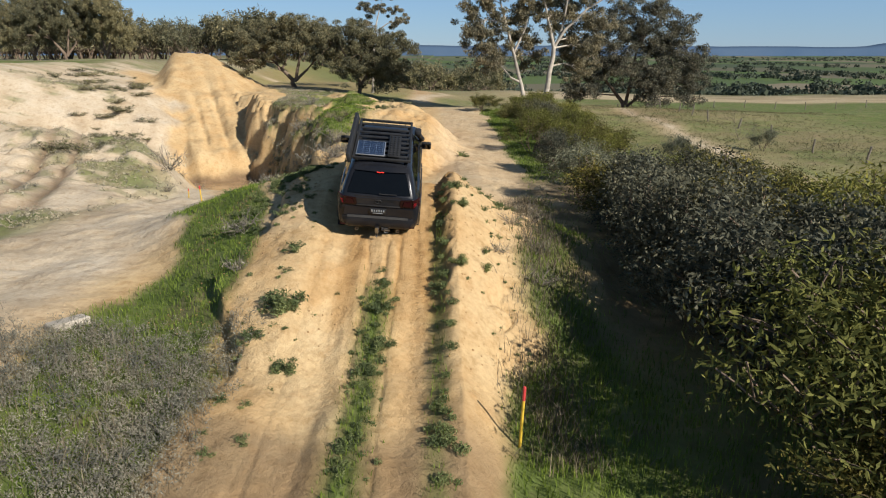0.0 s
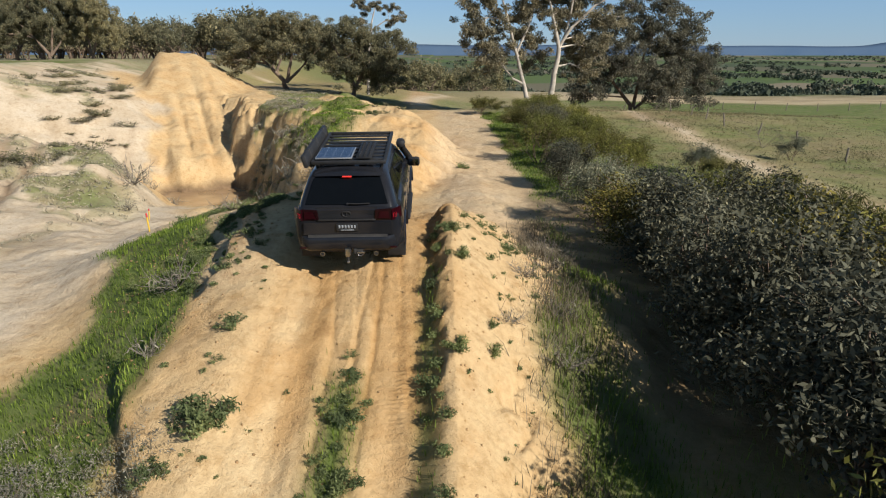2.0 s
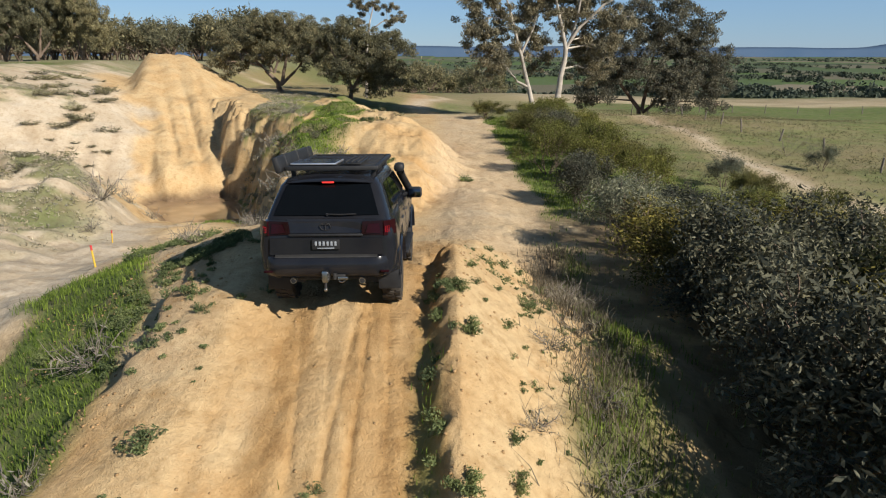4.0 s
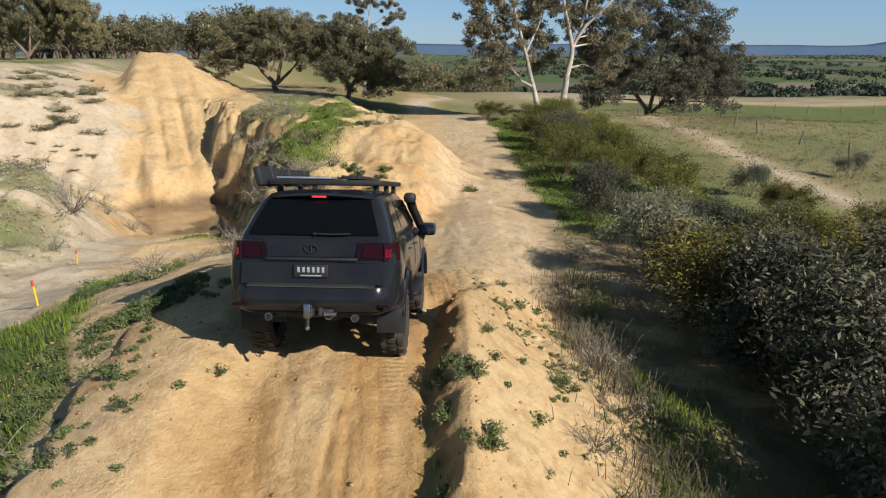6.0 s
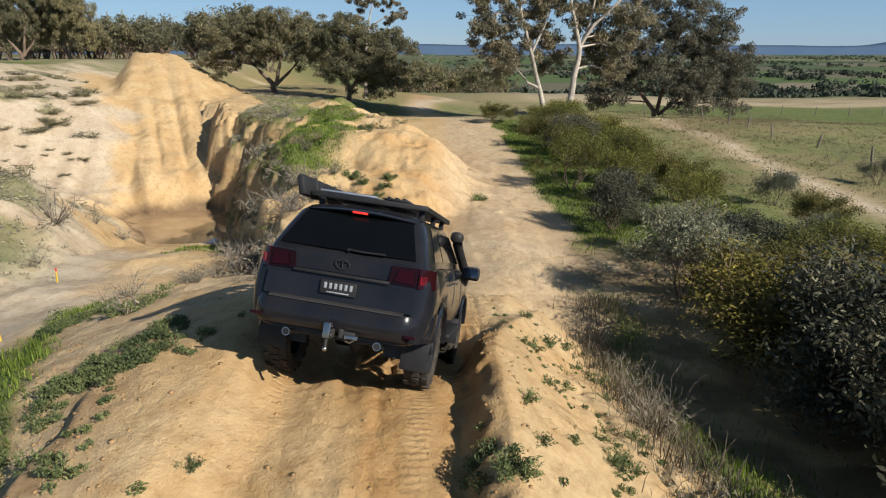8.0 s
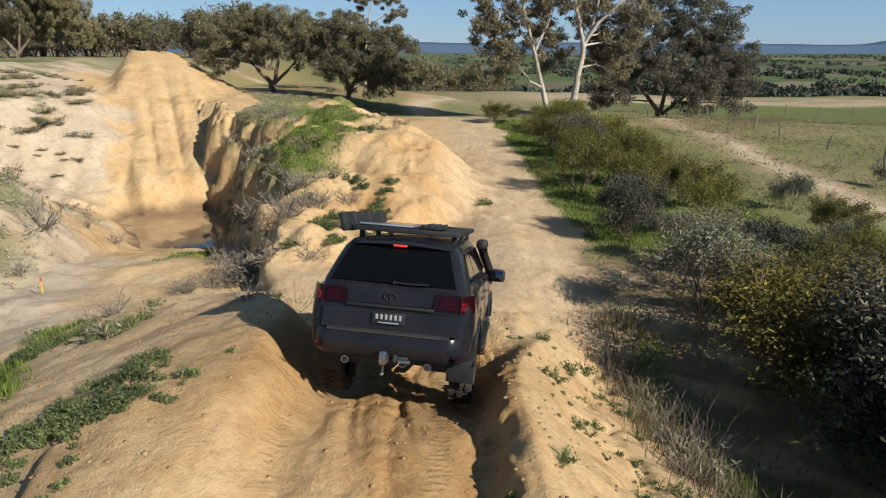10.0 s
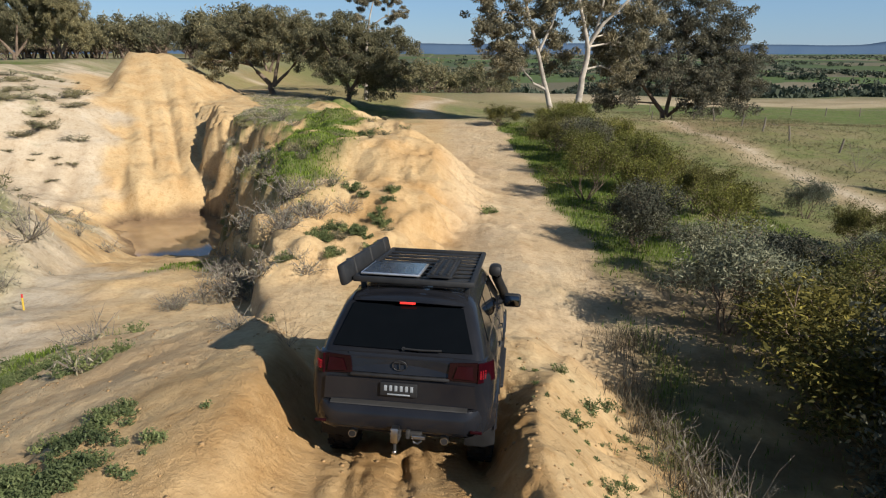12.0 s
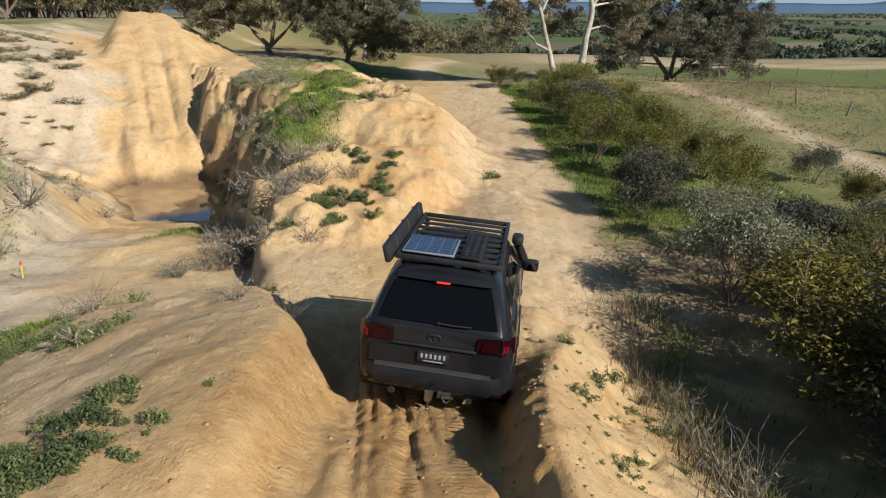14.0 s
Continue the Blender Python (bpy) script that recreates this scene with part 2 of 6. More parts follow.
def land(x, y):
    """Height of the ground, in metres, from the forms that make it up."""
    x, y = np.asarray(x, float), np.asarray(y, float)
    right = curve(y, (-60, 10, 25, 34, 50, 75, 88, 96, 150, 178, 260, 600, 1000, 1500), (-2.6, -2.5, -2.6, -2.75, -2.75, -2.3, -3.6, -4.3, -6.1, -6.6, -14, -40, -57, -62), 3) - np.clip(x - 6, 0, 60) * 0.02
    left = curve(y, (-60, 12, 22, 28, 38, 46, 54, 62, 68, 90, 112, 200, 600, 1500), (-1.5, -1.55, -1.85, -2.2, -2.6, -3.0, -2.4, -1.5, -1.0, -1.6, -3.8, -4.5, -9, -40), 3) + 0.045 * np.clip(-x - 16, 0, 18) + (0.2 * step(40, 60, y) + 0.14 * step(88, 108, y)) * np.clip(-x - 34, 0, 14)
    shift = 10 * step(55, 75, y) + 14 * step(76, 125, y) + 30 * step(300, 600, y) + x * 0
    z = left + (right - left) * step(0, 14, x + 11 + shift)
    z = z + 0.25 * fractal(x, y, 9, 3, 1) * step(3, 12, np.abs(x + 2))
    # open saddle beyond the ridge
    tz, tx = track_z(y), track_x(y)
    # the second hill, a grassed block with a cliff
    ragged = (0.8 * vnoise(x, y, 1.7, 3) + 0.5 * vnoise(x, y, 0.7, 1)) * (1 - step(37, 42, y))
    crest = curve(y + ragged, (30.2, 31.2, 33.2, 36, 40, 44.5, 50, 56, 62, 75), (-4.2, -3.2, -1.55, -1.3, -0.85, -0.2, -0.05, -0.05, -0.7, -1.2), 0.35)
    east = curve(y, (31, 34, 40, 44, 48.5, 53, 58, 70), (-4.0, -1.9, -0.7, -0.9, -1.6, -2.8, -4.3, -6.8), 1)
    flute = 0.75 * np.abs(vnoise(y + 0.5 * x, x * 0.15, 1.5, 4)) + 0.35 * np.abs(vnoise(y, x * 0.25, 0.6, 5))
    off = x - east + 0.7 * vnoise(x, y, 2.7, 1)
    hill = crest + 0.35 * vnoise(y, x * 0.3, 3.1, 2) - 0.37 * (np.sqrt(off ** 2 + 1.0) + off) - flute * step(0.2, 1.4, x - east) - 0.05 * np.clip(east - x, 0, 10)
    gully = (1 - np.abs(vnoise(y + 0.35 * x, x * 0.12, 1.15, 2))) ** 4 + 0.6 * (1 - np.abs(vnoise(y + 0.2 * x, x * 0.2, 0.5, 4))) ** 5
    hill = hill - 0.85 * gully * step(-0.6, 0.8, x - east) - 0.2 * gully * step(-4, -1, x - east)
    hill = hill + 0.42 * fractal(x, y, 2.4, 4, 3) * step(30, 34, y) - 0.25 * np.abs(vnoise(x, y, 1.1, 5)) * (1 - step(38, 44, y))
    hill = hill - 3.0 * step(62, 80, y) * step(-12, -6, x)
    hill = hill - 3.5 * step(84, 100, y) - 60 * step(110, 260, y)
    z = smax(z, hill, 0.5)
    back = -1.3 - 0.12 * np.clip(x + 16, 0, 60) - 0.16 * np.clip(y - 112, 0, 300) - 0.3 * np.clip(84 - y, 0, 60) - 0.3 * np.clip(-28 - x, 0, 40)
    z = smax(z, back, 0.8)
    # pit with a cliff on its east side
    ys = (24, 28, 32, 36, 41, 46, 52.5, 58, 61, 66, 73)
    xc = curve(y, ys, (-8.5, -9.3, -10.2, -11, -12.6, -14.4, -16.8, -19.2, -20.4, -22.2, -25.6), 1)
    zf = curve(y, ys, (-1.9, -2.6, -3.4, -3.6, -4.9, -6.3, -8.4, -8.9, -8.9, -6, -2.4), 1)
    hw = curve(y, ys, (3.0, 3.6, 4.0, 3.6, 3.1, 2.8, 2.7, 3.0, 2.6, 0.9, 0.4), 1)
    wob = 0.75 * vnoise(x, y, 2.4, 2) + 0.5 * vnoise(x, y, 0.9, 3) + 0.22 * vnoise(x, y, 0.4, 4) - 1.1 * np.abs(vnoise(y + 0.3 * x, x * 0.25, 1.7, 5)) - 0.5 * np.abs(vnoise(y, x * 0.4, 0.7, 1)) + 0.6
    de = np.clip(x - xc - hw + wob * step(30, 33, y), 0, 60)
    dw = np.clip(xc - hw - x, 0, 60)
    steep = 0.5 + 2.2 * step(28.5, 33, y)
    pit = zf + np.minimum(de, 1.7) * steep + np.clip(de - 1.7, 0, 60) * (0.4 + 0.65 * step(30, 36, y)) + (np.minimum(dw, 3.0) * (0.3 + 0.65 * step(31, 38, y) - 0.35 * step(40, 47, y)) + np.clip(dw - 3.0, 0, 60) * 0.3 + 0.22 * wob * step(0.1, 1, dw)) + 30 * step(73, 78, y) + 30 * (1 - step(19, 24, y))
    rough = 0.9 * np.abs(vnoise(x, y, 2.3, 4)) + 0.5 * np.abs(vnoise(x, y, 0.9, 5)) + 0.2 * vnoise(x, y, 0.45, 0)
    crack = (1 - np.abs(vnoise(y + 0.2 * x, x * 0.2, 1.3, 1))) ** 6 + 0.6 * (1 - np.abs(vnoise(y - 0.1 * x, x * 0.3, 0.55, 3))) ** 6
    pit = pit - (rough + 0.9 * crack) * step(0.3, 1.2, de) * step(31, 35, y)
    z = smin(z, pit, 0.35 + 0.4 * step(33, 40, y) * step(0.0, 1.5, de))
    # the far mound with its long chute
    ax, ay, bx, by = -20.7, 60.8, -34.0, 90.0
    ln = math.hypot(bx - ax, by - ay)
    ux, uy = (bx - ax) / ln, (by - ay) / ln
    s, q = (x - ax) * ux + (y - ay) * uy, (x - ax) * uy - (y - ay) * ux
    top = curve(s, (-3, 0, 2.5, 10, 20, 28, 32, 35, 44, 60), (-14, -8.6, -5.6, -3.4, -0.3, 2.5, 3.65, 3.4, 0.5, -3), 0.8)
    half = curve(s, (0, 10, 20, 32), (2.2, 3.4, 3.7, 1.9), 1)
    rill = 0.3 * np.abs(vnoise(q, s * 0.07, 0.9, 3)) + 0.16 * np.abs(vnoise(q, s * 0.1, 0.4, 4))
    groove = 0.35 * np.exp(-((q - 0.9) / 0.35) ** 2) + 0.3 * np.exp(-((q + 1.1) / 0.3) ** 2)
    mound = top - np.clip(np.abs(q) - half, 0, 60) * np.where(q > 0, 0.6, 1.15) - groove * step(1, 5, s) - rill * step(0.5, 3, s)
    fluted = 1.6 * np.abs(vnoise(s + 0.25 * q, q * 0.2, 2.7, 2)) + 0.8 * np.abs(vnoise(s, q * 0.3, 1.1, 3)) + 0.3 * vnoise(x, y, 0.5, 4) - 0.8
    fluted = fluted - 0.9 * (1 - np.abs(vnoise(s + 0.1 * q, q * 0.15, 1.5, 5))) ** 5
    trough = top - rill - groove + np.clip(q - half + fluted, 0, 60) * 2.4 + np.clip(-q - half, 0, 60) * 0.5 + 30 * step(24, 31, s) + 30 * step(-1.5, -4, s)
    z = smin(z, trough, 0.4)
    z = smax(z, mound, 0.3)
    # the ridge that carries the wheel tracks
    lc = curve(y, (8, 11, 14, 16, 17.5, 19.7, 21.5, 23.5, 25.5, 28, 31), (-1.8, -1.75, -0.62, -0.1, 0.36, 0.64, 0.36, -0.12, -0.7, -1.7, -2.5), 0.4)
    lx = curve(y, (8, 14, 17, 20, 23, 26), (-3.6, -3.5, -3.4, -3.0, -3.2, -4.6), 0.5)
    rc = curve(y, (8, 11, 13, 14.3, 15.7, 17.7, 18.8, 20, 20.8, 22.5, 24.5, 27, 30), (-1.9, -1.65, -0.95, -0.4, 0.12, 0.46, 0.5, 0.36, 0.05, -0.55, -1.2, -2.2, -2.8), 0.3)
    rx = curve(y, (8, 20, 22, 25, 28), (0.15, 0.1, 0.35, 1.3, 2.2), 0.5)
    crumb = 0.5 * vnoise(x, y, 0.9, 2) + 0.3 * vnoise(x, y, 0.35, 3)
    lside = lc - (np.sqrt(np.clip(lx - x, 0, 40) ** 2 + 1) - 1) * curve(y, (8, 13, 17, 20, 25, 28), (0.12, 0.36, 0.44, 0.36, 0.26, 0.2), 1)
    lside = lside + 0.10 * crumb * step(0.1, 1, lx - x)
    scarp = scarp_x(y) + 0.28 * vnoise(x, y, 0.8, 2) + 0.14 * vnoise(x, y, 0.3, 4)
    lside = lside - 0.3 * step(0.0, 0.22, scarp - x) * step(10.5, 12, y) * (1 - step(17.5, 20, y))
    ledge = 1 - np.abs(vnoise(x * 0.7 + y * 0.45, y * 0.25 - x * 0.2, 0.75, 3))
    lside = lside - 0.10 * ledge ** 7 * step(0.5, 1.4, lx - x) * step(13, 15, y) * (0.3 + 0.7 * step(-0.2, 0.4, vnoise(x, y, 1.9, 5)))
    rside = rc - np.clip(x - rx, 0, 1.1) * 0.78 - np.clip(x - rx - 1.1, 0, 40) * 0.42 + 0.09 * crumb * step(0.1, 0.8, x - rx) - 0.06 * np.abs(vnoise(x * 0.5 + y * 0.8, y * 0.2, 0.5, 4)) * step(0.2, 1, x - rx)
    pock = 1 - np.abs(vnoise(x * 0.8 - y * 0.4, y * 0.5, 0.42, 1))
    rside = rside - (0.15 * pock ** 5 + 0.08 * np.clip(np.abs(vnoise(x, y, 0.22, 3)) - 0.25, 0, 1)) * step(0.35, 1.0, x - rx) * (0.25 + 0.75 * step(-0.3, 0.4, vnoise(x, y, 1.5, 2)))
    chewed = np.exp(-((x - rx + 0.32) / 0.22) ** 2) * step(12, 14, y) * (1 - step(22, 24, y))
    rside = rside - 0.2 * np.abs(vnoise(x, y, 0.36, 5)) * chewed - 0.1 * np.abs(vnoise(x, y, 0.16, 2)) * chewed
    flat = tz + 0.05 * vnoise(x, y, 1.1, 1)
    k_l, k_r = step(lx + 1.0, lx, x), step(rx - 0.75, rx - 0.1, x)
    across = flat * (1 - k_l) * (1 - k_r) + lside * k_l + rside * k_r
    dxl, dxr = x - (TRACK_X - 0.83), x - (TRACK_X + 0.83)
    wheel = np.exp(-(dxl / 0.28) ** 2) + np.exp(-(dxr / 0.28) ** 2)
    groove = 0.05 * wheel + (0.16 + 0.16 * step(15.5, 18, y)) * np.exp(-((x + 0.30) / 0.2) ** 2) * step(11, 14, y) * (1 - step(22, 24.5, y))
    wander = x + 0.06 * np.sin(y * 0.7) + 0.03 * vnoise(x * 0, y, 0.7, 2)
    cut = (1 - np.abs(vnoise(wander, y * 0.035, 0.34, 3))) ** 9
    seam = (1 - np.abs(vnoise(wander + 0.12 * (y - 18), y * 0.05, 0.22, 5))) ** 8
    chew = step(18.6, 20.2, y) * (1 - step(23, 25, y))
    lines = -0.05 * cut * (0.4 + 0.6 * step(-0.2, 0.3, vnoise(x, y * 0.3, 0.7, 1))) - (0.025 + 0.03 * chew) * seam + 0.018 * vnoise(x, y * 0.08, 0.24, 4) + 0.012 * vnoise(x, y * 0.6, 0.12, 2)
    lines = lines + chew * (0.03 * vnoise(x + 0.22 * y, y * 0.12, 0.26, 2) - 0.06 * (1 - np.abs(vnoise(x + 0.1 * y, y * 0.08, 0.3, 5))) ** 8 + 0.014 * vnoise(x, y * 0.7, 0.1, 5)) - 0.02 * np.clip(vnoise(x, y, 0.14, 3) - 0.35, 0, 1) * step(12, 15, y)
    lines = lines * (1 - 0.6 * wheel)
    inside = (1 - k_l) * (1 - k_r)
    across = across - (groove - lines) * inside
    ridge = np.where(y < 31, across - 30 * step(26, 31, y) * 0.08, -30)
    z = np.where(y < 31, smax(z, ridge, 0.25), z)
    # sunken road that goes on past the hill
    road = np.exp(-((x - tx) / 1.5) ** 2) * step(24, 30, y) * (1 - step(46, 60, y))
    z = z * (1 - 0.75 * road) + (tz + 0.06 * vnoise(x, y * 0.3, 0.5, 5)) * 0.75 * road
    z = z + 0.035 * fractal(x, y, 1.3, 3, 2) * step(0.5, 2.5, np.abs(x - TRACK_X)) + 0.014 * vnoise(x, y, 0.22, 1) + 0.03 * np.clip(fractal(x, y, 0.5, 3, 5) - 0.1, 0, 1) * step(1.2, 2.0, np.abs(x - TRACK_X))
    z = z + 0.16 * fractal(x, y, 2.2, 3, 4) * step(-9.5, -12, x) * (1 - step(85, 95, y))
    for gap in (-0.85, 0.85):
        z = z - 0.16 * np.exp(-((x - plateau_x(y) - gap) / 0.42) ** 2) * step(22, 26, y) * (1 - step(60, 68, y))
    for gap in (-0.85, 0.85):
        z = z - 0.10 * np.exp(-((x - rut_x(y) - gap) / 0.3) ** 2) * step(18, 22, y) * (1 - step(60, 70, y))
    return z


def cover(x, y, z):
    """How much of the ground is grass, pale sand and moist earth, painted shade included."""
    n = fractal(x, y, 2.6, 4, 3)
    n2 = fractal(x, y, 7, 3, 0)
    lx = curve(y, (8, 14, 17, 20, 23, 26, 34), (-3.9, -4.4, -4.9, -5.9, -7.2, -8.4, -9), 1)
    sandy_l = curve(y, (6, 12, 17, 22, 27, 32), (-8.2, -8.4, -8.3, -8.8, -9.6, -9.8), 1)
    grass = step(0.0, 0.5, lx - x + 0.4 * n) * step(0.0, 0.8, x - sandy_l + 0.6 * n) * (1 - step(26, 31, y))
    edge_r = curve(y, (8, 12, 16, 20, 24, 28, 33, 40, 50, 70, 90), (0.6, 1.2, 2.1, 2.5, 2.7, 3.4, 4.0, 4.3, 4.3, 3.6, 2.0), 1)
    grass = np.maximum(grass, step(-0.2, 0.5, x - edge_r + 0.5 * n))
    hilltop = step(0, 1.5, x + 12.2 + 0.5 * np.clip(y - 46, 0, 30) + 0.5 * n) * (1 - step(-6.2, -4.2, x + 0.7 * n + 0.3 * np.clip(y - 54, 0, 20))) * step(36, 41, y + 1.6 * n) * (1 - step(70, 76, y))
    grass = np.maximum(grass, hilltop * step(-0.5, 0.1, n + 0.35))
    back = step(70, 82, y + 4 * n) * step(-26, -18, x) + step(100, 106, y + 3 * n2) + step(-46, -52, x)
    grass = np.maximum(grass, np.clip(back, 0, 1))
    n3 = fractal(x, y, 1.1, 3, 4)
    tufts = np.clip(step(0.2, 0.6, n3 + 0.6 * n2) * 0.55 + 0.75 * step(0.3, 0.55, n2 + 0.5 * n), 0, 0.85) * step(0, 3, -13 - 0.42 * np.clip(y - 33, 0, 60) - x)
    grass = np.maximum(grass, tufts)
    road2 = np.exp(-((x - track_x(y)) / 1.5) ** 2) * step(26, 30, y) * (1 - step(110, 140, y))
    grass = grass * (1 - np.clip(road2 * 1.5, 0, 1))
    mid = np.exp(-((x - TRACK_X) / 0.3) ** 2) * step(15.2, 13.5, y + n) + 0.7 * np.exp(-((x + 0.3) / 0.18) ** 2) * step(18.5, 16, y + n)
    grass = np.maximum(grass, np.clip(mid, 0, 1) * step(-0.3, 0.2, n + 0.2))
    ex = np.interp(y, (8, 20, 27, 36, 46, 53, 61, 75, 90), (-6.9, -7.0, -8.6, -12.5, -18.5, -21, -25, -32, -41)) + (1.6 * n + 2.5 * n2) * (0.25 + 0.75 * step(22, 36, y))
    pale = step(0.0, 2.5, ex - x) + step(24, 30, y) * step(-1.5, 0.5, x) * 0.5
    damp_shade = 0.6 * step(10.2, 8.6, y + 0.9 * n)
    damp_shade = damp_shade + step(-7.2, -8.3, z + 0.5 * n)
    furrow = step(0.1, 0.5, -vnoise(x + 0.03 * np.sin(y), y * 0.08, 0.24, 4) - 0.5 * vnoise(x, y * 0.05, 0.13, 5) + 0.5 * vnoise(x, y * 0.3, 0.5, 2))
    damp_shade = damp_shade + 0.16 * furrow * step(1.7, 1.2, np.abs(x + 1.5)) * step(14, 17, y) * (1 - step(24, 27, y))
    side_road = np.exp(-((x - 19.5 - 0.6 * np.sin(y * 0.12)) / 1.2) ** 2) * step(20, 30, y) * (1 - step(90, 110, y))
    far_road = 0 * x
    bends = ((-3.5, 88), (-2.8, 100), (0.5, 109), (-3, 117), (-9, 126), (-30, 138), (-60, 150))
    for (x0, y0), (x1, y1) in zip(bends, bends[1:]):
        k = np.clip(((x - x0) * (x1 - x0) + (y - y0) * (y1 - y0)) / ((x1 - x0) ** 2 + (y1 - y0) ** 2), 0, 1)
        d2 = (x - x0 - k * (x1 - x0)) ** 2 + (y - y0 - k * (y1 - y0)) ** 2
        far_road = np.maximum(far_road, np.exp(-d2 / 2.6))
    strip = 0.75 * step(134, 142, y) * (1 - step(176, 190, y)) * step(0, 25, x)
    bare = np.clip(side_road + far_road * 0.9 + strip, 0, 1)
    chute = np.abs((x + 20.7) * 0.91 + (y - 60.8) * 0.415) < 9
    grass = np.where(chute & (y > 58) & (y < 96) & (x < -17), grass * 0.0, grass)
    grass = grass * (1 - bare)
    pale = np.maximum(pale, bare)
    yard = step(0.1, 0.6, n2 + 0.4 * n) * np.exp(-((x - 29) / 9) ** 2 - ((y - 68) / 16) ** 2)
    for gap in (-0.85, 0.85):
        damp_shade = damp_shade + 0.4 * np.exp(-((x - rut_x(y) - gap) / 0.35) ** 2) * step(18, 22, y) * (1 - step(60, 70, y))
    for gap in (-0.85, 0.85):
        wheel = np.exp(-((x - plateau_x(y) - gap) / 0.4) ** 2) * step(20, 26, y) * (1 - step(60, 68, y))
        damp_shade, grass = damp_shade + 0.42 * wheel, grass * (1 - wheel)
    litter = 1.3 * np.exp(-((x - 22) / 17) ** 2 - ((y - 86) / 13) ** 2) * (0.5 + 0.5 * step(-0.5, 0.2, n + 0.5 * n2)) + 0.7 * np.exp(-((x + 16) / 12) ** 2 - ((y - 97) / 7) ** 2)
    litter = np.clip(litter, 0, 1) * (1 - 0.7 * bare)
    damp_shade, grass = damp_shade + 0.6 * yard + 0.75 * litter, grass * (1 - 0.85 * litter)
    grass = grass * (1 - 0.6 * yard)
    # litter below the shrubs, run on past them to paint their shade in
    litter_shade = step(3.0, 4.4, x + 0.6 * n) * (0.4 + 0.6 * step(11, 15, y)) * step(2, 6, y) * (1 - step(32, 36, y)) * (1 - step(13, 16, x))
    damp_shade, grass = damp_shade + 0.75 * litter_shade * step(-0.6, 0.2, n3 + 0.3), grass * (1 - 0.85 * litter_shade)
    verge = step(8, 11, x) * (1 - step(33, 42, x + 3 * n2)) * step(26, 34, y) * (1 - step(96, 104, y)) * (0.35 + 0.65 * step(-0.3, 0.4, n + 0.5 * n2))
    damp_shade, grass = damp_shade + 0.35 * verge * (1 - bare), grass * (1 - 0.35 * verge)
    # pale crust that also paints some light into the shaded left bank
    crust_lift = 0.3 * step(-0.4, 0.3, n2 + 0.4 * n) * step(-3.0, -4.0, x) * step(14, 17, y) * (1 - step(30, 36, y)) * step(-12, -9, x)
    pale = np.maximum(pale, crust_lift)
    paddock = step(96, 106, y) * (1 - step(10, 30, x)) * (1 - bare)
    damp_shade, grass = damp_shade + 0.35 * paddock, grass * (1 - 0.45 * paddock)
    sown = step(30, 38, x) * step(84, 96, y) * (1 - step(132, 138, y))
    damp_shade, grass = damp_shade * (1 - sown), np.maximum(grass, sown)
    slope = np.hypot(land(x + 0.35, y) - z, land(x, y + 0.35) - z) / 0.35
    grass = grass * (1 - 0.9 * step(0.8, 1.5, slope) * step(30, 33, y))
    return np.clip(grass, 0, 1), np.clip(pale, 0, 1), np.clip(damp_shade, 0, 1)


def spread(start, end, first, growth):
    """Grid lines from start to end whose spacing grows."""
    lines, d, p = [], first, start
    while abs(p - start) < abs(end - start):
        p += d if end > start else -d
        d *= growth
        lines.append(p)
    return lines


def build_ground():
    xs = sorted(list(np.arange(-6.2, -3.2, 0.06)) + list(np.arange(-3.2, 0.5, 0.036)) + list(np.arange(0.5, 2.6, 0.05)) + list(np.arange(2.6, 3.6, 0.085)) + spread(3.6, 12, 0.1, 1.03) + spread(12.2, 4600, 0.45, 1.09)
                + list(np.arange(-27, -6.25, 0.16)) + spread(-27, -4600, 0.22, 1.08))
    ys = sorted(list(np.arange(8, 12, 0.08)) + list(np.arange(12, 24, 0.06)) + list(np.arange(24, 26, 0.09)) + list(np.arange(26, 66, 0.19)) + spread(66, 100, 0.2, 1.012)
                + spread(101, 4700, 0.8, 1.07) + spread(8, -300, 0.12, 1.1))
    X, Y = np.meshgrid(np.array(xs), np.array(ys))
    Z = land(X, Y)
    nx, ny = len(xs), len(ys)
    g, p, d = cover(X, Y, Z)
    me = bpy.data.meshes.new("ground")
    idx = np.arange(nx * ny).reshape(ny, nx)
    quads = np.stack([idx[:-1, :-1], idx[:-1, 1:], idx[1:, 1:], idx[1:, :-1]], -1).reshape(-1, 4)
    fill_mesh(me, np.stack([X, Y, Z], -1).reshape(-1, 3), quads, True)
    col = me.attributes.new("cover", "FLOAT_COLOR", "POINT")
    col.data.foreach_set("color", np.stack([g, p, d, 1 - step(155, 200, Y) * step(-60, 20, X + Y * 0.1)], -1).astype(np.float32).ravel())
    for name, values in zip(("fresh", "tread"), fresh_earth(X, Y)):
        me.attributes.new(name, "FLOAT", "POINT").data.foreach_set("value", values.astype(np.float32).ravel())
    me.materials.append(MAT["earth"])
    return tagged(new("ground", me), "yellow and pale sand with grass growing in patches", "ground", kind="structure")


def fill_mesh(me, verts, faces, smooth=False):
    """Fast mesh from arrays; faces all of one size."""
    verts, faces = np.asarray(verts, np.float32), np.asarray(faces, np.int32)
    n, k = faces.shape
    me.vertices.add(len(verts))
    me.vertices.foreach_set("co", verts.ravel())
    me.loops.add(n * k)
    me.loops.foreach_set("vertex_index", faces.ravel())
    me.polygons.add(n)
    me.polygons.foreach_set("loop_start", np.arange(0, n * k, k, dtype=np.int32))
    me.polygons.foreach_set("loop_total", np.full(n, k, np.int32))
    if smooth:
        me.polygons.foreach_set("use_smooth", np.ones(n, bool))
    me.update(calc_edges=True)
    return me


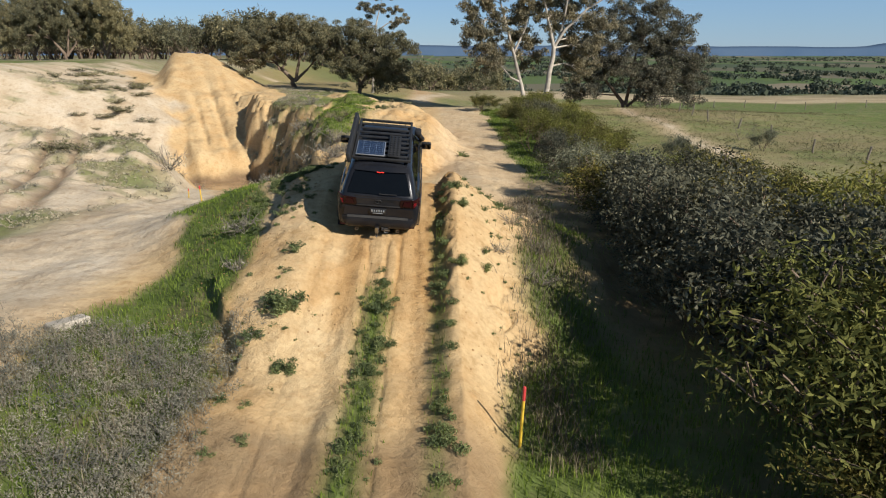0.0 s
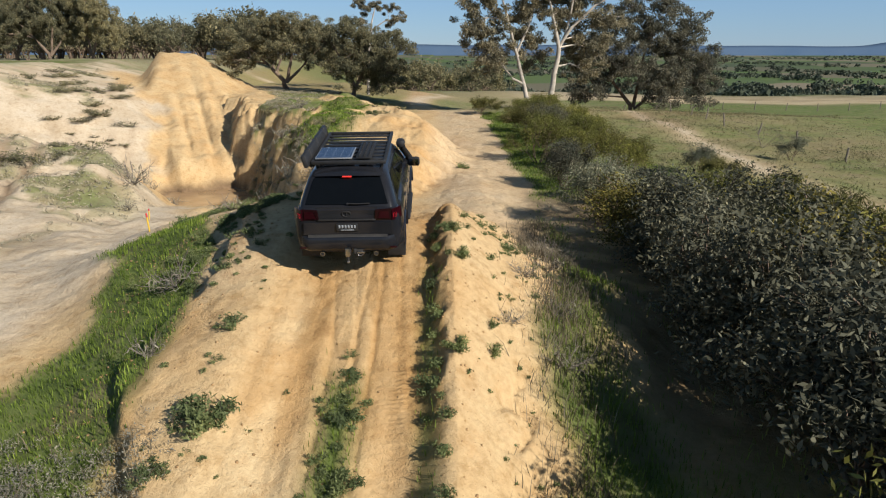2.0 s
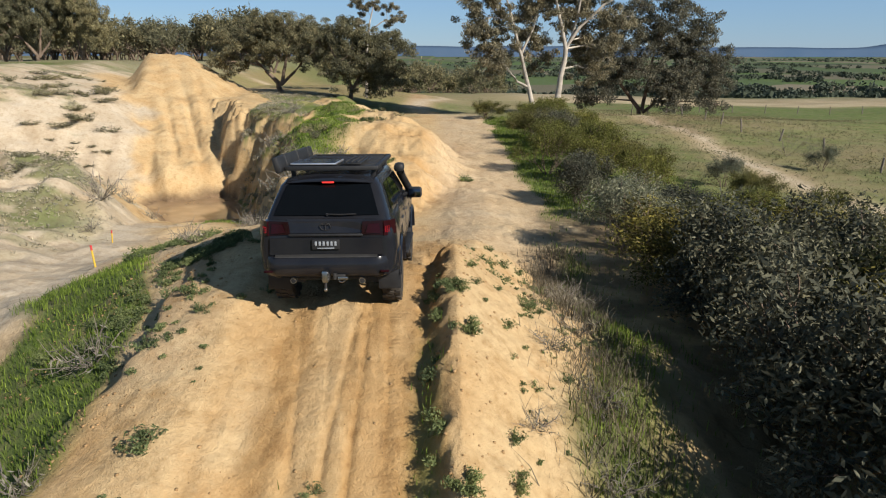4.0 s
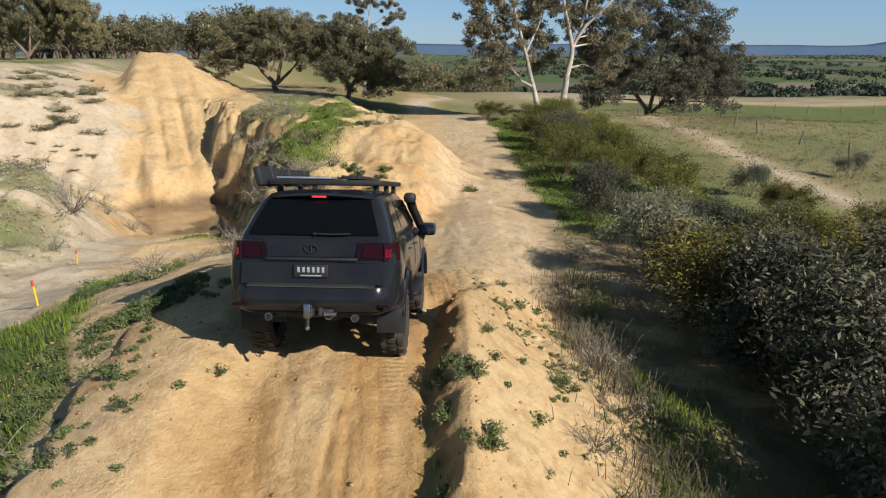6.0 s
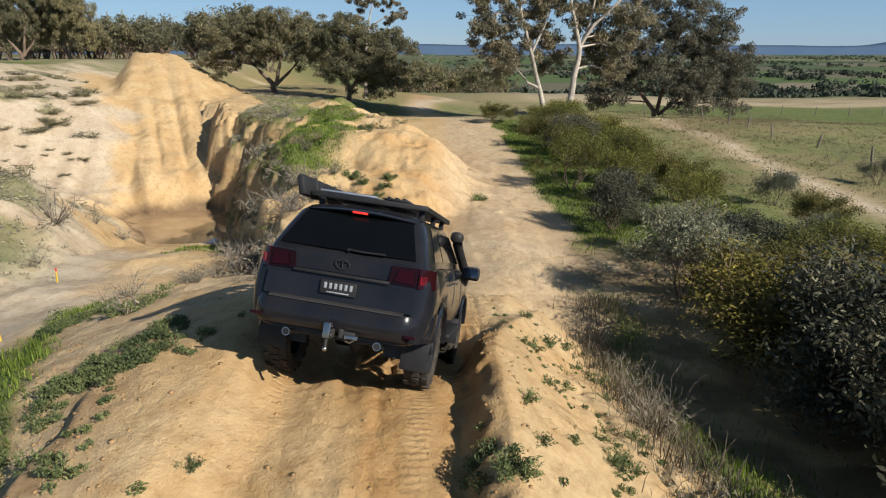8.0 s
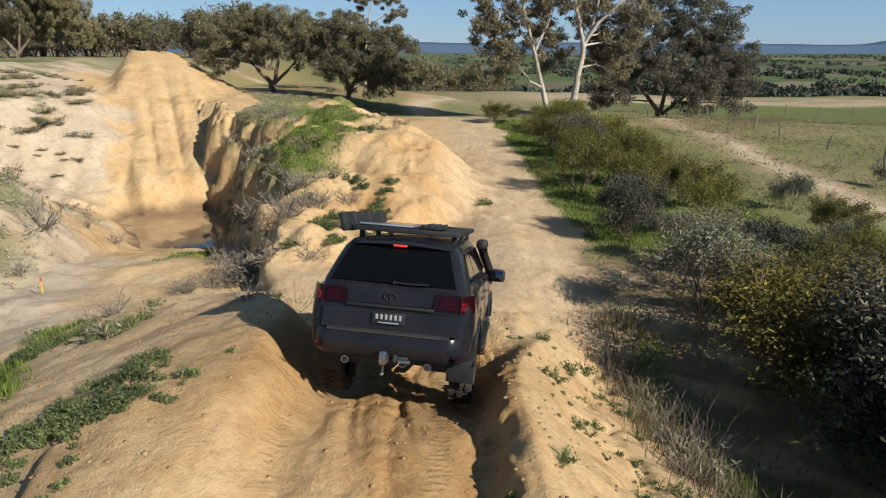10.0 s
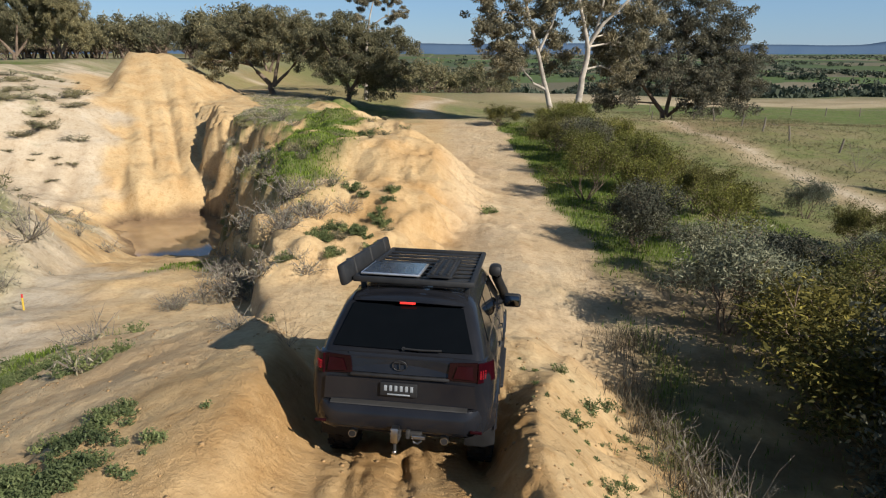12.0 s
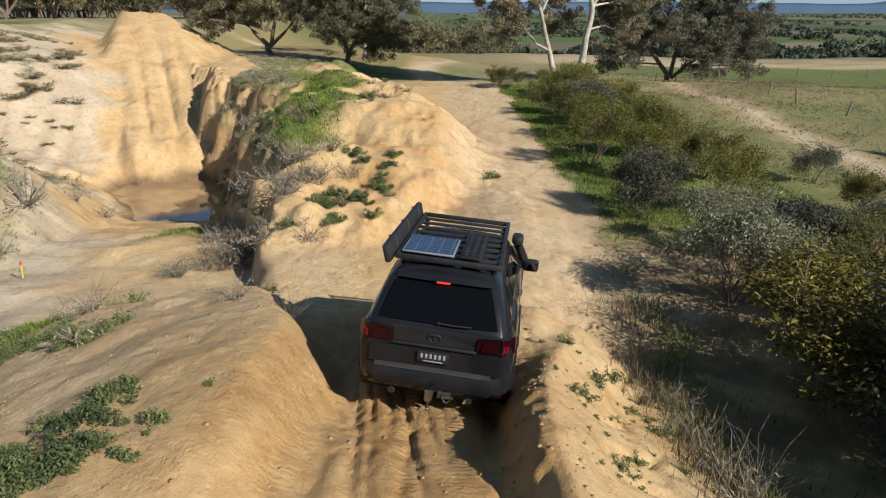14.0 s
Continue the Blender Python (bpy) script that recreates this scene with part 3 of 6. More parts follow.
MAT = {
    "earth": ground_material(),
    "gum_leaf": leafy("gum leaf", (0.10, 0.094, 0.068), (0.40, 0.36, 0.27), 0.5, 0.35),
    "grey_leaf": leafy("grey leaf", (0.042, 0.045, 0.033), (0.205, 0.202, 0.15), 0.8, 0.18),
    "olive_leaf": leafy("olive leaf", (0.042, 0.047, 0.018), (0.205, 0.197, 0.074), 0.8, 0.25),
    "yellow_leaf": leafy("yellow leaf", (0.045, 0.045, 0.018), (0.30, 0.25, 0.06), 0.8, 0.18),
    "silver_leaf": leafy("silver leaf", (0.085, 0.095, 0.068), (0.30, 0.31, 0.235), 0.8, 0.18),
    "lime_leaf": leafy("lime leaf", (0.065, 0.072, 0.020), (0.27, 0.265, 0.075), 0.8, 0.2),
    "dark_leaf": leafy("dark leaf", (0.095, 0.093, 0.058), (0.38, 0.345, 0.22), 0.5, 0.35),
    "white_bark": plain("white bark", (0.38, 0.335, 0.28), 0.8, vary=0.45, scale=1.3),
    "brown_bark": plain("brown bark", (0.15, 0.11, 0.08), 0.9, vary=0.4, scale=2.0),
    "grass_blade": leafy("grass blade", (0.07, 0.115, 0.018), (0.26, 0.345, 0.075), 0.7, 0.35),
    "dry_blade": leafy("dry blade", (0.13, 0.105, 0.075), (0.31, 0.262, 0.195), 0.7, 0.2),
    "heath": leafy("heath", (0.22, 0.195, 0.15), (0.50, 0.46, 0.385), 0.9, 0.3),
    "tuft": leafy("dry tuft", (0.12, 0.115, 0.062), (0.34, 0.315, 0.185), 0.9, 0.25),
    "weed": leafy("weed", (0.10, 0.135, 0.055), (0.29, 0.325, 0.155), 0.9, 0.35),
    "dry_wood": plain("dry wood", (0.20, 0.17, 0.14), 0.9, vary=0.3, scale=5),
    "stone": plain("pale stone", (0.40, 0.36, 0.30), 0.9, vary=0.25, scale=3),
    "clod": plain("sand clod", (0.33, 0.21, 0.10), 0.95, vary=0.3, scale=3),
    "far_wood": leafy("far wood", (0.045, 0.06, 0.045), (0.10, 0.12, 0.09), 0.02, 0.1),
}


# ---- growing things ----
def tube(points, radii, sides=6):
    """Vertices and quads of a bent, tapering tube."""
    pts = [Vector(p) for p in points]
    vs, fs = [], []
    for i, (p, r) in enumerate(zip(pts, radii)):
        d = (pts[min(i + 1, len(pts) - 1)] - pts[max(i - 1, 0)]).normalized()
        a = d.orthogonal().normalized()
        b = d.cross(a)
        for k in range(sides):
            t = 2 * math.pi * k / sides
            vs.append(p + a * math.cos(t) * r + b * math.sin(t) * r)
    for i in range(len(pts) - 1):
        for k in range(sides):
            j = (k + 1) % sides
            fs.append((i * sides + k, i * sides + j, (i + 1) * sides + j, (i + 1) * sides + k))
    return vs, fs


def join_tubes(tubes):
    vs, fs = [], []
    for v, f in tubes:
        o = len(vs)
        vs += v
        fs += [tuple(i + o for i in q) for q in f]
    return np.array([tuple(v) for v in vs]), np.array(fs)


def grow(rnd, base, direction, length, radius, depth, spread_angle, tubes, tips, droop=0.0, min_r=0.012):
    """A branching limb; its ends are added to tips."""
    p, d = Vector(base), Vector(direction).normalized()
    pts, rs, n = [p.copy()], [radius], 5
    for i in range(n):
        d = (d + Vector((rnd.gauss(0, 0.13), rnd.gauss(0, 0.13), rnd.gauss(0, 0.08) - droop))).normalized()
        p = p + d * length / n
        pts.append(p.copy())
        rs.append(max(min_r, radius * (1 - 0.42 * (i + 1) / n)))
    if radius < 0.035:
        tubes.append(tube(pts[::2] + pts[-1:], rs[::2] + rs[-1:], 3))
    else:
        tubes.append(tube(pts, rs, 8 if radius > 0.15 else 5))
    if depth <= 1:
        tips.append((p.copy(), d.copy()))
        tips.append((pts[3].copy(), d.copy()))
    if depth == 0:
        return
    for k in range(rnd.choice((2, 3, 3)) if depth > 1 else 3):
        side = Vector((rnd.gauss(0, 1), rnd.gauss(0, 1), rnd.gauss(0.25, 0.6))).normalized()
        nd = (d * math.cos(spread_angle) + side * math.sin(spread_angle)).normalized()
        start = pts[-1] if k < 2 else pts[rnd.randint(2, 4)]
        grow(rnd, start, nd, length * rnd.uniform(0.6, 0.85), rs[-1] * rnd.uniform(0.65, 0.9), depth - 1, spread_angle, tubes, tips, droop, min_r)


def leaf_cloud(seed, centres, radii, count, size, slender=0.35, hang=0.0, flat=0.75):
    """Many small leaves about the given centres, as quads."""
    r = np.random.default_rng(seed)
    c, rad = np.asarray(centres, float), np.asarray(radii, float)
    w = rad ** 2
    pick = r.choice(len(c), count, p=w / w.sum())
    v = r.normal(size=(count, 3))
    v /= np.linalg.norm(v, axis=1, keepdims=True)
    v *= (r.random((count, 1)) ** 0.5)
    v[:, 2] *= flat
    pos = c[pick] + v * rad[pick][:, None]
    a = r.normal(size=(count, 3))
    a[:, 2] -= hang
    a /= np.linalg.norm(a, axis=1, keepdims=True)
    b = np.cross(a, r.normal(size=(count, 3)))
    b /= np.linalg.norm(b, axis=1, keepdims=True)
    s = size * (0.6 + 0.8 * r.random((count, 1)))
    a, b = a * s, b * s * slender
    vs = np.stack([pos - a, pos - b * 0.9 + a * 0.1, pos + a, pos + b * 0.9 + a * 0.1], 1).reshape(-1, 3)
    return vs, np.arange(count * 4).reshape(-1, 4)


def mesh_part(name, verts, faces, mat, parent=None, smooth=False, label=""):
    me = bpy.data.meshes.new(name)
    fill_mesh(me, verts, faces, smooth)
    me.materials.append(mat)
    ob = new(name, me)
    ob.parent = parent
    if label:
        ob["label"] = label
    return ob


def tree(name, seed, height, stems, spread_angle, bark, leaf, leaves, leaf_size, clump, label, category, lean=0.2, depth=3, hang=0.3, first=0.36, droop=0.0, radius=0.0, slender=0.35, skirt=0, skirt_z=(0.2, 0.5), limb=0.008):
    """A tree or shrub in two parts: the wood, and the crown of leaves in clumps."""
    rnd = random.Random(seed)
    tubes, tips = [], []
    for s in range(stems):
        a = 2 * math.pi * (s + rnd.random() * 0.6) / max(1, stems)
        d = Vector((math.cos(a) * lean, math.sin(a) * lean, 1))
        r0 = (radius or height * 0.028) / (1 if stems == 1 else 1.3)
        grow(rnd, (math.cos(a) * r0 * (stems > 1), math.sin(a) * r0 * (stems > 1), -0.15), d, height * first * rnd.uniform(0.85, 1.1), r0, depth, spread_angle, tubes, tips, droop)
    root = new(name)
    root.empty_display_size = 0.3
    wv, wf = join_tubes(tubes)
    top = max(t[0].z for t in tips) + clump * 0.6
    k = height / top
    cs = np.array([tuple(t[0] + t[1] * clump * 0.3) for t in tips]) * k
    rr = np.array([clump * rnd.uniform(0.6, 1.25) for t in tips])
    limbs = []
    for i in range(skirt):
        a, q = rnd.uniform(0, 2 * math.pi), height * rnd.uniform(0.18, 0.42)
        h = height * rnd.uniform(*skirt_z)
        cs = np.vstack([cs, (q * math.cos(a), q * math.sin(a), h)])
        rr = np.append(rr, clump * rnd.uniform(0.7, 1.2))
        low = max(0.16 * height, h - 0.3 * height, 0.4 * height * (stems == 2) * (limb < 0.006))
        bend = [(0, 0, low), (q * 0.35 * math.cos(a + 0.3), q * 0.35 * math.sin(a + 0.3), low + (h - low) * 0.55), (q * 0.75 * math.cos(a - 0.1), q * 0.75 * math.sin(a - 0.1), h * 0.97), (q * math.cos(a), q * math.sin(a), h)]
        limbs.append(tube(bend, [height * limb, height * limb * 0.8, height * limb * 0.5, 0.012], 5))
    lv, lf = join_tubes([(list(wv * k), [tuple(q) for q in wf])] + limbs)
    mesh_part("trunk", lv, lf, bark, root, True)
    lv, lf = leaf_cloud(seed, cs, rr, leaves, leaf_size, slender, hang)
    mesh_part("crown", lv, lf, leaf, root)
    return tagged(root, label, category)


def stand(ob, x, y, turn=0.0, size=1.0, sink=0.05):
    ob.location = (x, y, float(land(x, y)) - sink)
    ob.rotation_euler = (0, 0, radians(turn))
    ob.scale = (size, size, size)
    return ob


def again(ob, x, y, turn=0.0, size=1.0, sink=0.05):
    m = pose(x, y, float(land(x, y)) - sink, 0, 0, turn)
    c = copy_thing(ob, m)
    c.scale = (size, size, size)
    return c


ground = build_ground()


# ---- mesh helpers ----
def part(name, bm, mat, parent, label="", smooth=True):
    me = bpy.data.meshes.new(name)
    bmesh.ops.recalc_face_normals(bm, faces=bm.faces)
    bm.to_mesh(me)
    bm.free()
    me.materials.append(mat)
    if smooth:
        for p in me.polygons:
            p.use_smooth = True
        me.set_sharp_from_angle(angle=radians(38))
    ob = new(name, me)
    ob.parent = parent
    if label:
        ob["label"] = label
    return ob


def box(bm, x0, x1, y0, y1, z0, z1, bevel=0.01, m=None):
    """A bevelled box added to bm."""
    r = bmesh.ops.create_cube(bm, size=1)
    vs = r["verts"]
    bmesh.ops.transform(bm, matrix=Matrix.Translation(((x0 + x1) / 2, (y0 + y1) / 2, (z0 + z1) / 2)) @ Matrix.Diagonal((x1 - x0, y1 - y0, z1 - z0, 1)), verts=vs)
    if bevel:
        es = list({e for v in vs for e in v.link_edges})
        r = bmesh.ops.bevel(bm, geom=es, offset=bevel, segments=2, affect="EDGES", profile=0.5)
        vs = list({v for f in r["faces"] for v in f.verts} | {v for v in vs if v.is_valid})
    if m is not None:
        bmesh.ops.transform(bm, matrix=m, verts=vs)
    return vs


def pipe(bm, points, radius, sides=8, cap=True):
    """A round pipe through points added to bm; radius may be a list."""
    radii = radius if isinstance(radius, (list, tuple)) else [radius] * len(points)
    vs, fs = tube(points, radii, sides)
    bv = [bm.verts.new(v) for v in vs]
    for f in fs:
        bm.faces.new([bv[i] for i in f])
    if cap:
        bm.faces.new(bv[:sides])
        bm.faces.new(bv[-sides:])
    return bv


def grid_mesh(bm, rows, cap=True):
    """A skin over rows of points, with the first and the last row closed."""
    bv = [[bm.verts.new(p) for p in row] for row in rows]
    for a, b in zip(bv, bv[1:]):
        for i in range(len(a) - 1):
            bm.faces.new((a[i], a[i + 1], b[i + 1], b[i]))
    if cap:
        bm.faces.new(bv[0])
        bm.faces.new(bv[-1])
    return bv


def panel(bm, corners, thick, sub=6, bow=0.0, axis=(0, -1, 0)):
    """A thin curved sheet between four corners (bottom left, bottom right, top right, top left), bowed along an axis."""
    a, b, c, d = (Vector(p) for p in corners)
    ax = Vector(axis)
    n = (b - a).cross(d - a).normalized()
    if n.dot(ax) < 0:
        n = -n
    for off in (0, thick):
        rows = []
        for j in range(sub + 1):
            v = j / sub
            rows.append([a.lerp(b, i / sub).lerp(d.lerp(c, i / sub), v) + ax * bow * (1 - (2 * i / sub - 1) ** 2) + n * off for i in range(sub + 1)])
        got = grid_mesh(bm, rows, False)
        if off == 0:
            first = got
    rim = lambda g: g[0] + [r[-1] for r in g[1:]] + g[-1][-2::-1] + [r[0] for r in g[-2:0:-1]]
    p, q = rim(first), rim(got)
    for i in range(len(p)):
        j = (i + 1) % len(p)
        bm.faces.new((p[i], p[j], q[j], q[i]))


# ---- trees and shrubs ----
def crowned_tree(name, seed, stems, lobes, bark, leaf, leaves, leaf_size, clump, label, hang=0.6, slender=0.3):
    """A gum tree: stems as (x, y, z, radius) runs, foliage in tufts within lobes (x, y, z, width, height), each fed by a limb."""
    rnd = random.Random(seed)
    tubes, cs, rr = [], [], []
    nodes = []
    for run in stems:
        pts, rad = [], []
        for p, q in zip(run, run[1:]):
            for k in range(3):
                f, wob = k / 3, 0.25 * q[3] if k else 0.0
                pts.append(Vector([p[i] + (q[i] - p[i]) * f + rnd.uniform(-wob, wob) for i in range(3)]))
                rad.append(0.72 * (p[3] + (q[3] - p[3]) * f))
        pts.append(Vector(run[-1][:3]))
        rad.append(0.72 * run[-1][3])
        tubes.append(tube(pts, rad, 9 if rad[0] > 0.12 else 6))
        nodes += list(zip(pts, rad))
    for x, y, z, w, h in lobes:
        heart = Vector((x, y, z))
        start, r0 = min(((p, r) for p, r in nodes if p.z < z + 0.4), key=lambda n: (n[0] - heart).length + 0.5 * max(0.0, n[0].z - z))
        mid = start.lerp(heart, 0.55) + Vector((rnd.uniform(-0.3, 0.3), rnd.uniform(-0.3, 0.3), 0.25 * h))
        r1 = min(r0 * 0.6, 0.11)
        tubes.append(tube([start, mid, heart], [r1, r1 * 0.75, r1 * 0.45], 6))
        for k in range(max(9, int(9 * w * w * h))):
            v = Vector((rnd.gauss(0, 1), rnd.gauss(0, 1), rnd.gauss(0, 1) + 0.25)).normalized() * (0.25 + 1.25 * rnd.random() ** 0.8)
            c = heart + Vector((v.x * w, v.y * w, v.z * h * 1.15))
            if c.z < 0.5:
                continue
            cs.append(tuple(c))
            rr.append(clump * rnd.uniform(0.4, 1.25))
            if k % 2 == 0:
                bend = (heart if k % 4 else mid).lerp(c, 0.5) + Vector((0, 0, 0.2 * h * rnd.random()))
                tubes.append(tube([heart if k % 4 else mid, bend, c], [r1 * 0.4, r1 * 0.26, 0.012], 4))
    root = new(name)
    wv, wf = join_tubes(tubes)
    mesh_part("trunk", wv, wf, bark, root, True)
    lv, lf = leaf_cloud(seed, cs, rr, leaves, leaf_size, slender, hang, 0.7)
    mesh_part("crown", lv, lf, leaf, root)
    return tagged(root, label, "tree")


def plant_trees():
    white = crowned_tree("gum_tree", 11,
        [[(-0.8, 0, -0.3, 0.40), (-1.6, 0.1, 2.6, 0.30), (-2.4, 0.2, 5.6, 0.24), (-3.2, 0.2, 8.2, 0.19), (-4.1, 0.0, 11.0, 0.13), (-4.5, 0.0, 13.6, 0.05)],
         [(-1.7, 0.1, 2.9, 0.2), (-2.8, -0.2, 3.4, 0.16), (-3.7, -0.3, 4.4, 0.1)], [(-2.5, 0.2, 6.0, 0.17), (-1.4, 0.3, 8.4, 0.12), (-0.9, 0.6, 10.5, 0.06)],
         [(0.8, 0, -0.3, 0.50), (1.3, 0, 2.6, 0.40), (1.55, 0, 4.6, 0.35), (1.75, 0, 6.6, 0.30), (1.3, 0.2, 8.6, 0.22), (0.5, 0.3, 11.4, 0.15), (-0.5, 0.2, 14.0, 0.06)],
         [(1.75, 0, 6.5, 0.24), (2.9, -0.2, 8.4, 0.20), (5.1, -0.3, 10.5, 0.15), (7.2, -0.2, 11.7, 0.10), (8.5, 0, 13.0, 0.04)],
         [(2.2, 0, 7.3, 0.18), (2.8, 0.3, 9.6, 0.15), (3.1, 0.3, 12.2, 0.11), (3.6, 0, 15.0, 0.04)]],
        [(-6.0, 0, 6.2, 1.9, 1.5), (-4.4, 0.6, 4.9, 1.3, 1.0), (-7.0, 0, 9.0, 1.5, 1.2), (-5.6, 0, 11.2, 1.8, 1.2), (-2.3, 1, 9.2, 1.2, 1.1), (-3.0, 0, 13.6, 2.1, 1.2),
         (0, 1, 12.0, 1.7, 1.2), (0.5, -1, 15.0, 2.2, 1.3), (3.6, 0, 15.3, 2.1, 1.2), (5.5, 1, 12.4, 1.7, 1.2), (8.2, 0, 13.2, 1.7, 1.1), (3.9, 2, 7.0, 1.6, 1.4), (6.6, 1.5, 9.3, 1.6, 1.1), (-0.6, 2.5, 5.6, 1.4, 1.3),
         (1.5, 2, 9.5, 1.7, 1.3), (3.6, 2.2, 10.4, 1.8, 1.4), (-1.6, 1.5, 7.2, 1.5, 1.2), (5.6, 2, 6.4, 1.7, 1.4), (-4.6, 1, 8.0, 1.5, 1.2), (-6.0, 0, 13.4, 1.6, 1.1), (6.8, 1, 15.0, 1.7, 1.1), (-1.0, 1, 10.4, 1.5, 1.1), (4.4, 2.4, 4.6, 1.5, 1.2)],
        MAT["white_bark"], MAT["gum_leaf"], 96000, 0.15, 0.66, "tall white-barked gum tree with two trunks and a sparse crown")
    stand(white, 10.0, 73.0, 0)
    broad = crowned_tree("gum_tree", 23,
        [[(0, 0, -0.3, 0.45), (-0.2, 0, 1.2, 0.36), (-2.6, 0, 4.0, 0.24), (-4.0, 0, 8.0, 0.14), (-3.4, 0, 11.0, 0.05)],
         [(0.2, 0, 0.9, 0.34), (0.6, 0, 3.6, 0.28), (1.1, 0, 8.0, 0.18), (1.6, 0, 12.5, 0.06)],
         [(0.3, 0, 0.7, 0.3), (2.6, -0.2, 2.6, 0.22), (5.6, -0.3, 5.0, 0.15), (8.0, 0, 6.5, 0.06)]],
        [(-5.2, 0, 4.0, 2.1, 1.6), (-5.2, 0, 7.4, 2.2, 1.6), (-1.6, -1, 6.0, 2.5, 1.9), (2.0, -1.6, 4.6, 2.2, 1.6), (5.0, -1, 4.2, 2.2, 1.8), (8.2, 0, 3.0, 1.9, 1.7), (8.6, 0, 6.2, 1.9, 1.5),
         (5.0, 0, 7.6, 2.4, 1.8), (1.5, 0, 9.2, 2.5, 1.7), (-3.0, 0, 10.6, 2.1, 1.5), (6.6, 0.5, 10.4, 1.9, 1.5), (2.6, 0, 12.4, 2.2, 1.4), (-1.0, 0, 13.0, 1.7, 1.2), (-6.6, 0, 2.1, 1.4, 1.0), (3.0, -2, 2.0, 1.7, 0.9), (9.4, 0, 1.7, 1.2, 0.8)],
        MAT["brown_bark"], MAT["gum_leaf"], 90000, 0.155, 0.76, "broad grey-brown gum tree with low hanging branches")
    stand(broad, 24.0, 88.0, 0)
    dark = crowned_tree("gum_tree", 5,
        [[(0, 0, -0.3, 0.5), (-0.2, 0, 1.3, 0.4), (-2.2, 0, 3.4, 0.26), (-4.4, 0, 5.4, 0.14), (-5.6, 0, 6.4, 0.05)], [(0.1, 0, 1.0, 0.34), (0.8, 0, 3.4, 0.26), (1.6, 0, 6.6, 0.12)], [(0.2, 0, 1.1, 0.28), (2.6, 0.2, 3.4, 0.2), (4.6, 0, 5.6, 0.1)]],
        [(-6.5, 0, 3.6, 2.0, 1.2), (-5.0, 0, 6.0, 2.4, 1.4), (-2.0, 0, 7.7, 2.5, 1.3), (1.5, 0, 8.1, 2.5, 1.2), (4.6, 0, 6.5, 2.3, 1.4), (6.4, 0, 4.2, 1.6, 1.2), (0, -1, 5.6, 2.3, 1.3), (-3.0, 1, 4.7, 1.9, 1.2), (3.2, 1, 4.6, 1.9, 1.2)],
        MAT["brown_bark"], MAT["dark_leaf"], 64000, 0.14, 0.7, "dark spreading gum tree behind the sand hill")
    stand(dark, -20.6, 91.0, 0)
    upright = crowned_tree("gum_tree", 6,
        [[(0, 0, -0.3, 0.42), (0.2, 0, 1.6, 0.32), (-1.2, 0, 4.4, 0.2), (-2.4, 0, 6.6, 0.07)], [(0.3, 0, 1.4, 0.28), (1.8, 0, 3.8, 0.2), (4.4, 0, 5.8, 0.07)]],
        [(-3.6, 0, 6.0, 1.8, 1.3), (-1.0, 0, 7.5, 2.0, 1.2), (1.0, -1, 5.2, 2.3, 1.5), (3.6, 0, 4.6, 2.0, 1.5), (5.3, 0, 6.2, 1.6, 1.2), (2.8, 0, 2.4, 2.0, 1.2), (-0.6, -1, 3.0, 1.8, 1.2), (5.6, 0, 2.8, 1.4, 1.0), (1.5, 0, 7.0, 1.8, 1.1)],
        MAT["brown_bark"], MAT["dark_leaf"], 56000, 0.135, 0.7, "dark olive gum tree with foliage down to the ground")
    stand(upright, -11.0, 85.0, 0)
    thin = crowned_tree("gum_tree", 31,
        [[(0, 0, -0.3, 0.3), (0.3, 0, 6.0, 0.2), (0.7, 0, 9.0, 0.14), (1.6, 0, 12.3, 0.05)], [(0.6, 0, 8.2, 0.12), (2.4, 0, 9.4, 0.09), (4.2, 0, 9.7, 0.04)]],
        [(0, 0, 11.0, 1.5, 0.7), (3.0, 0, 11.0, 1.4, 0.7), (4.3, 0, 9.3, 1.2, 0.6), (-1.4, 0, 9.0, 1.3, 0.7), (1.6, 0, 12.6, 1.6, 0.7), (2.6, 0, 7.6, 1.0, 0.6)],
        MAT["white_bark"], MAT["gum_leaf"], 16000, 0.12, 0.5, "slender gum tree with an open crown")
    stand(thin, -10.2, 94.0, 0)
    for x, y, turn, w, h in ((-62.3, 110.8, 20, 0.82, 1.15), (-56.2, 112.0, 150, 0.8, 1.12), (-69.5, 114, 80, 0.85, 1.1)):
        again(dark, x, y, turn, 1).scale = (w, w, h)
    far = tree("gum_tree", 47, 11.0, 2, 0.75, MAT["brown_bark"], MAT["dark_leaf"], 1900, 0.42, 1.4,
               "grey-green gum tree in the far woodland", "tree", lean=0.35, depth=3, first=0.34, skirt=16, skirt_z=(0.25, 0.6))
    tagged(far, group="woodland trees")
    stand(far, -76, 182, 0)
    r = random.Random(3)
    for i in range(96):
        y = r.uniform(165, 270)
        x = r.uniform(-0.66, -0.22) * y
        again(far, x, y, r.uniform(0, 360), r.uniform(0.75, 1.15))
    for i in range(44):
        y = r.uniform(205, 330)
        x = r.uniform(-0.25, 0.10) * y
        again(far, x, y, r.uniform(0, 360), r.uniform(0.8, 1.25))


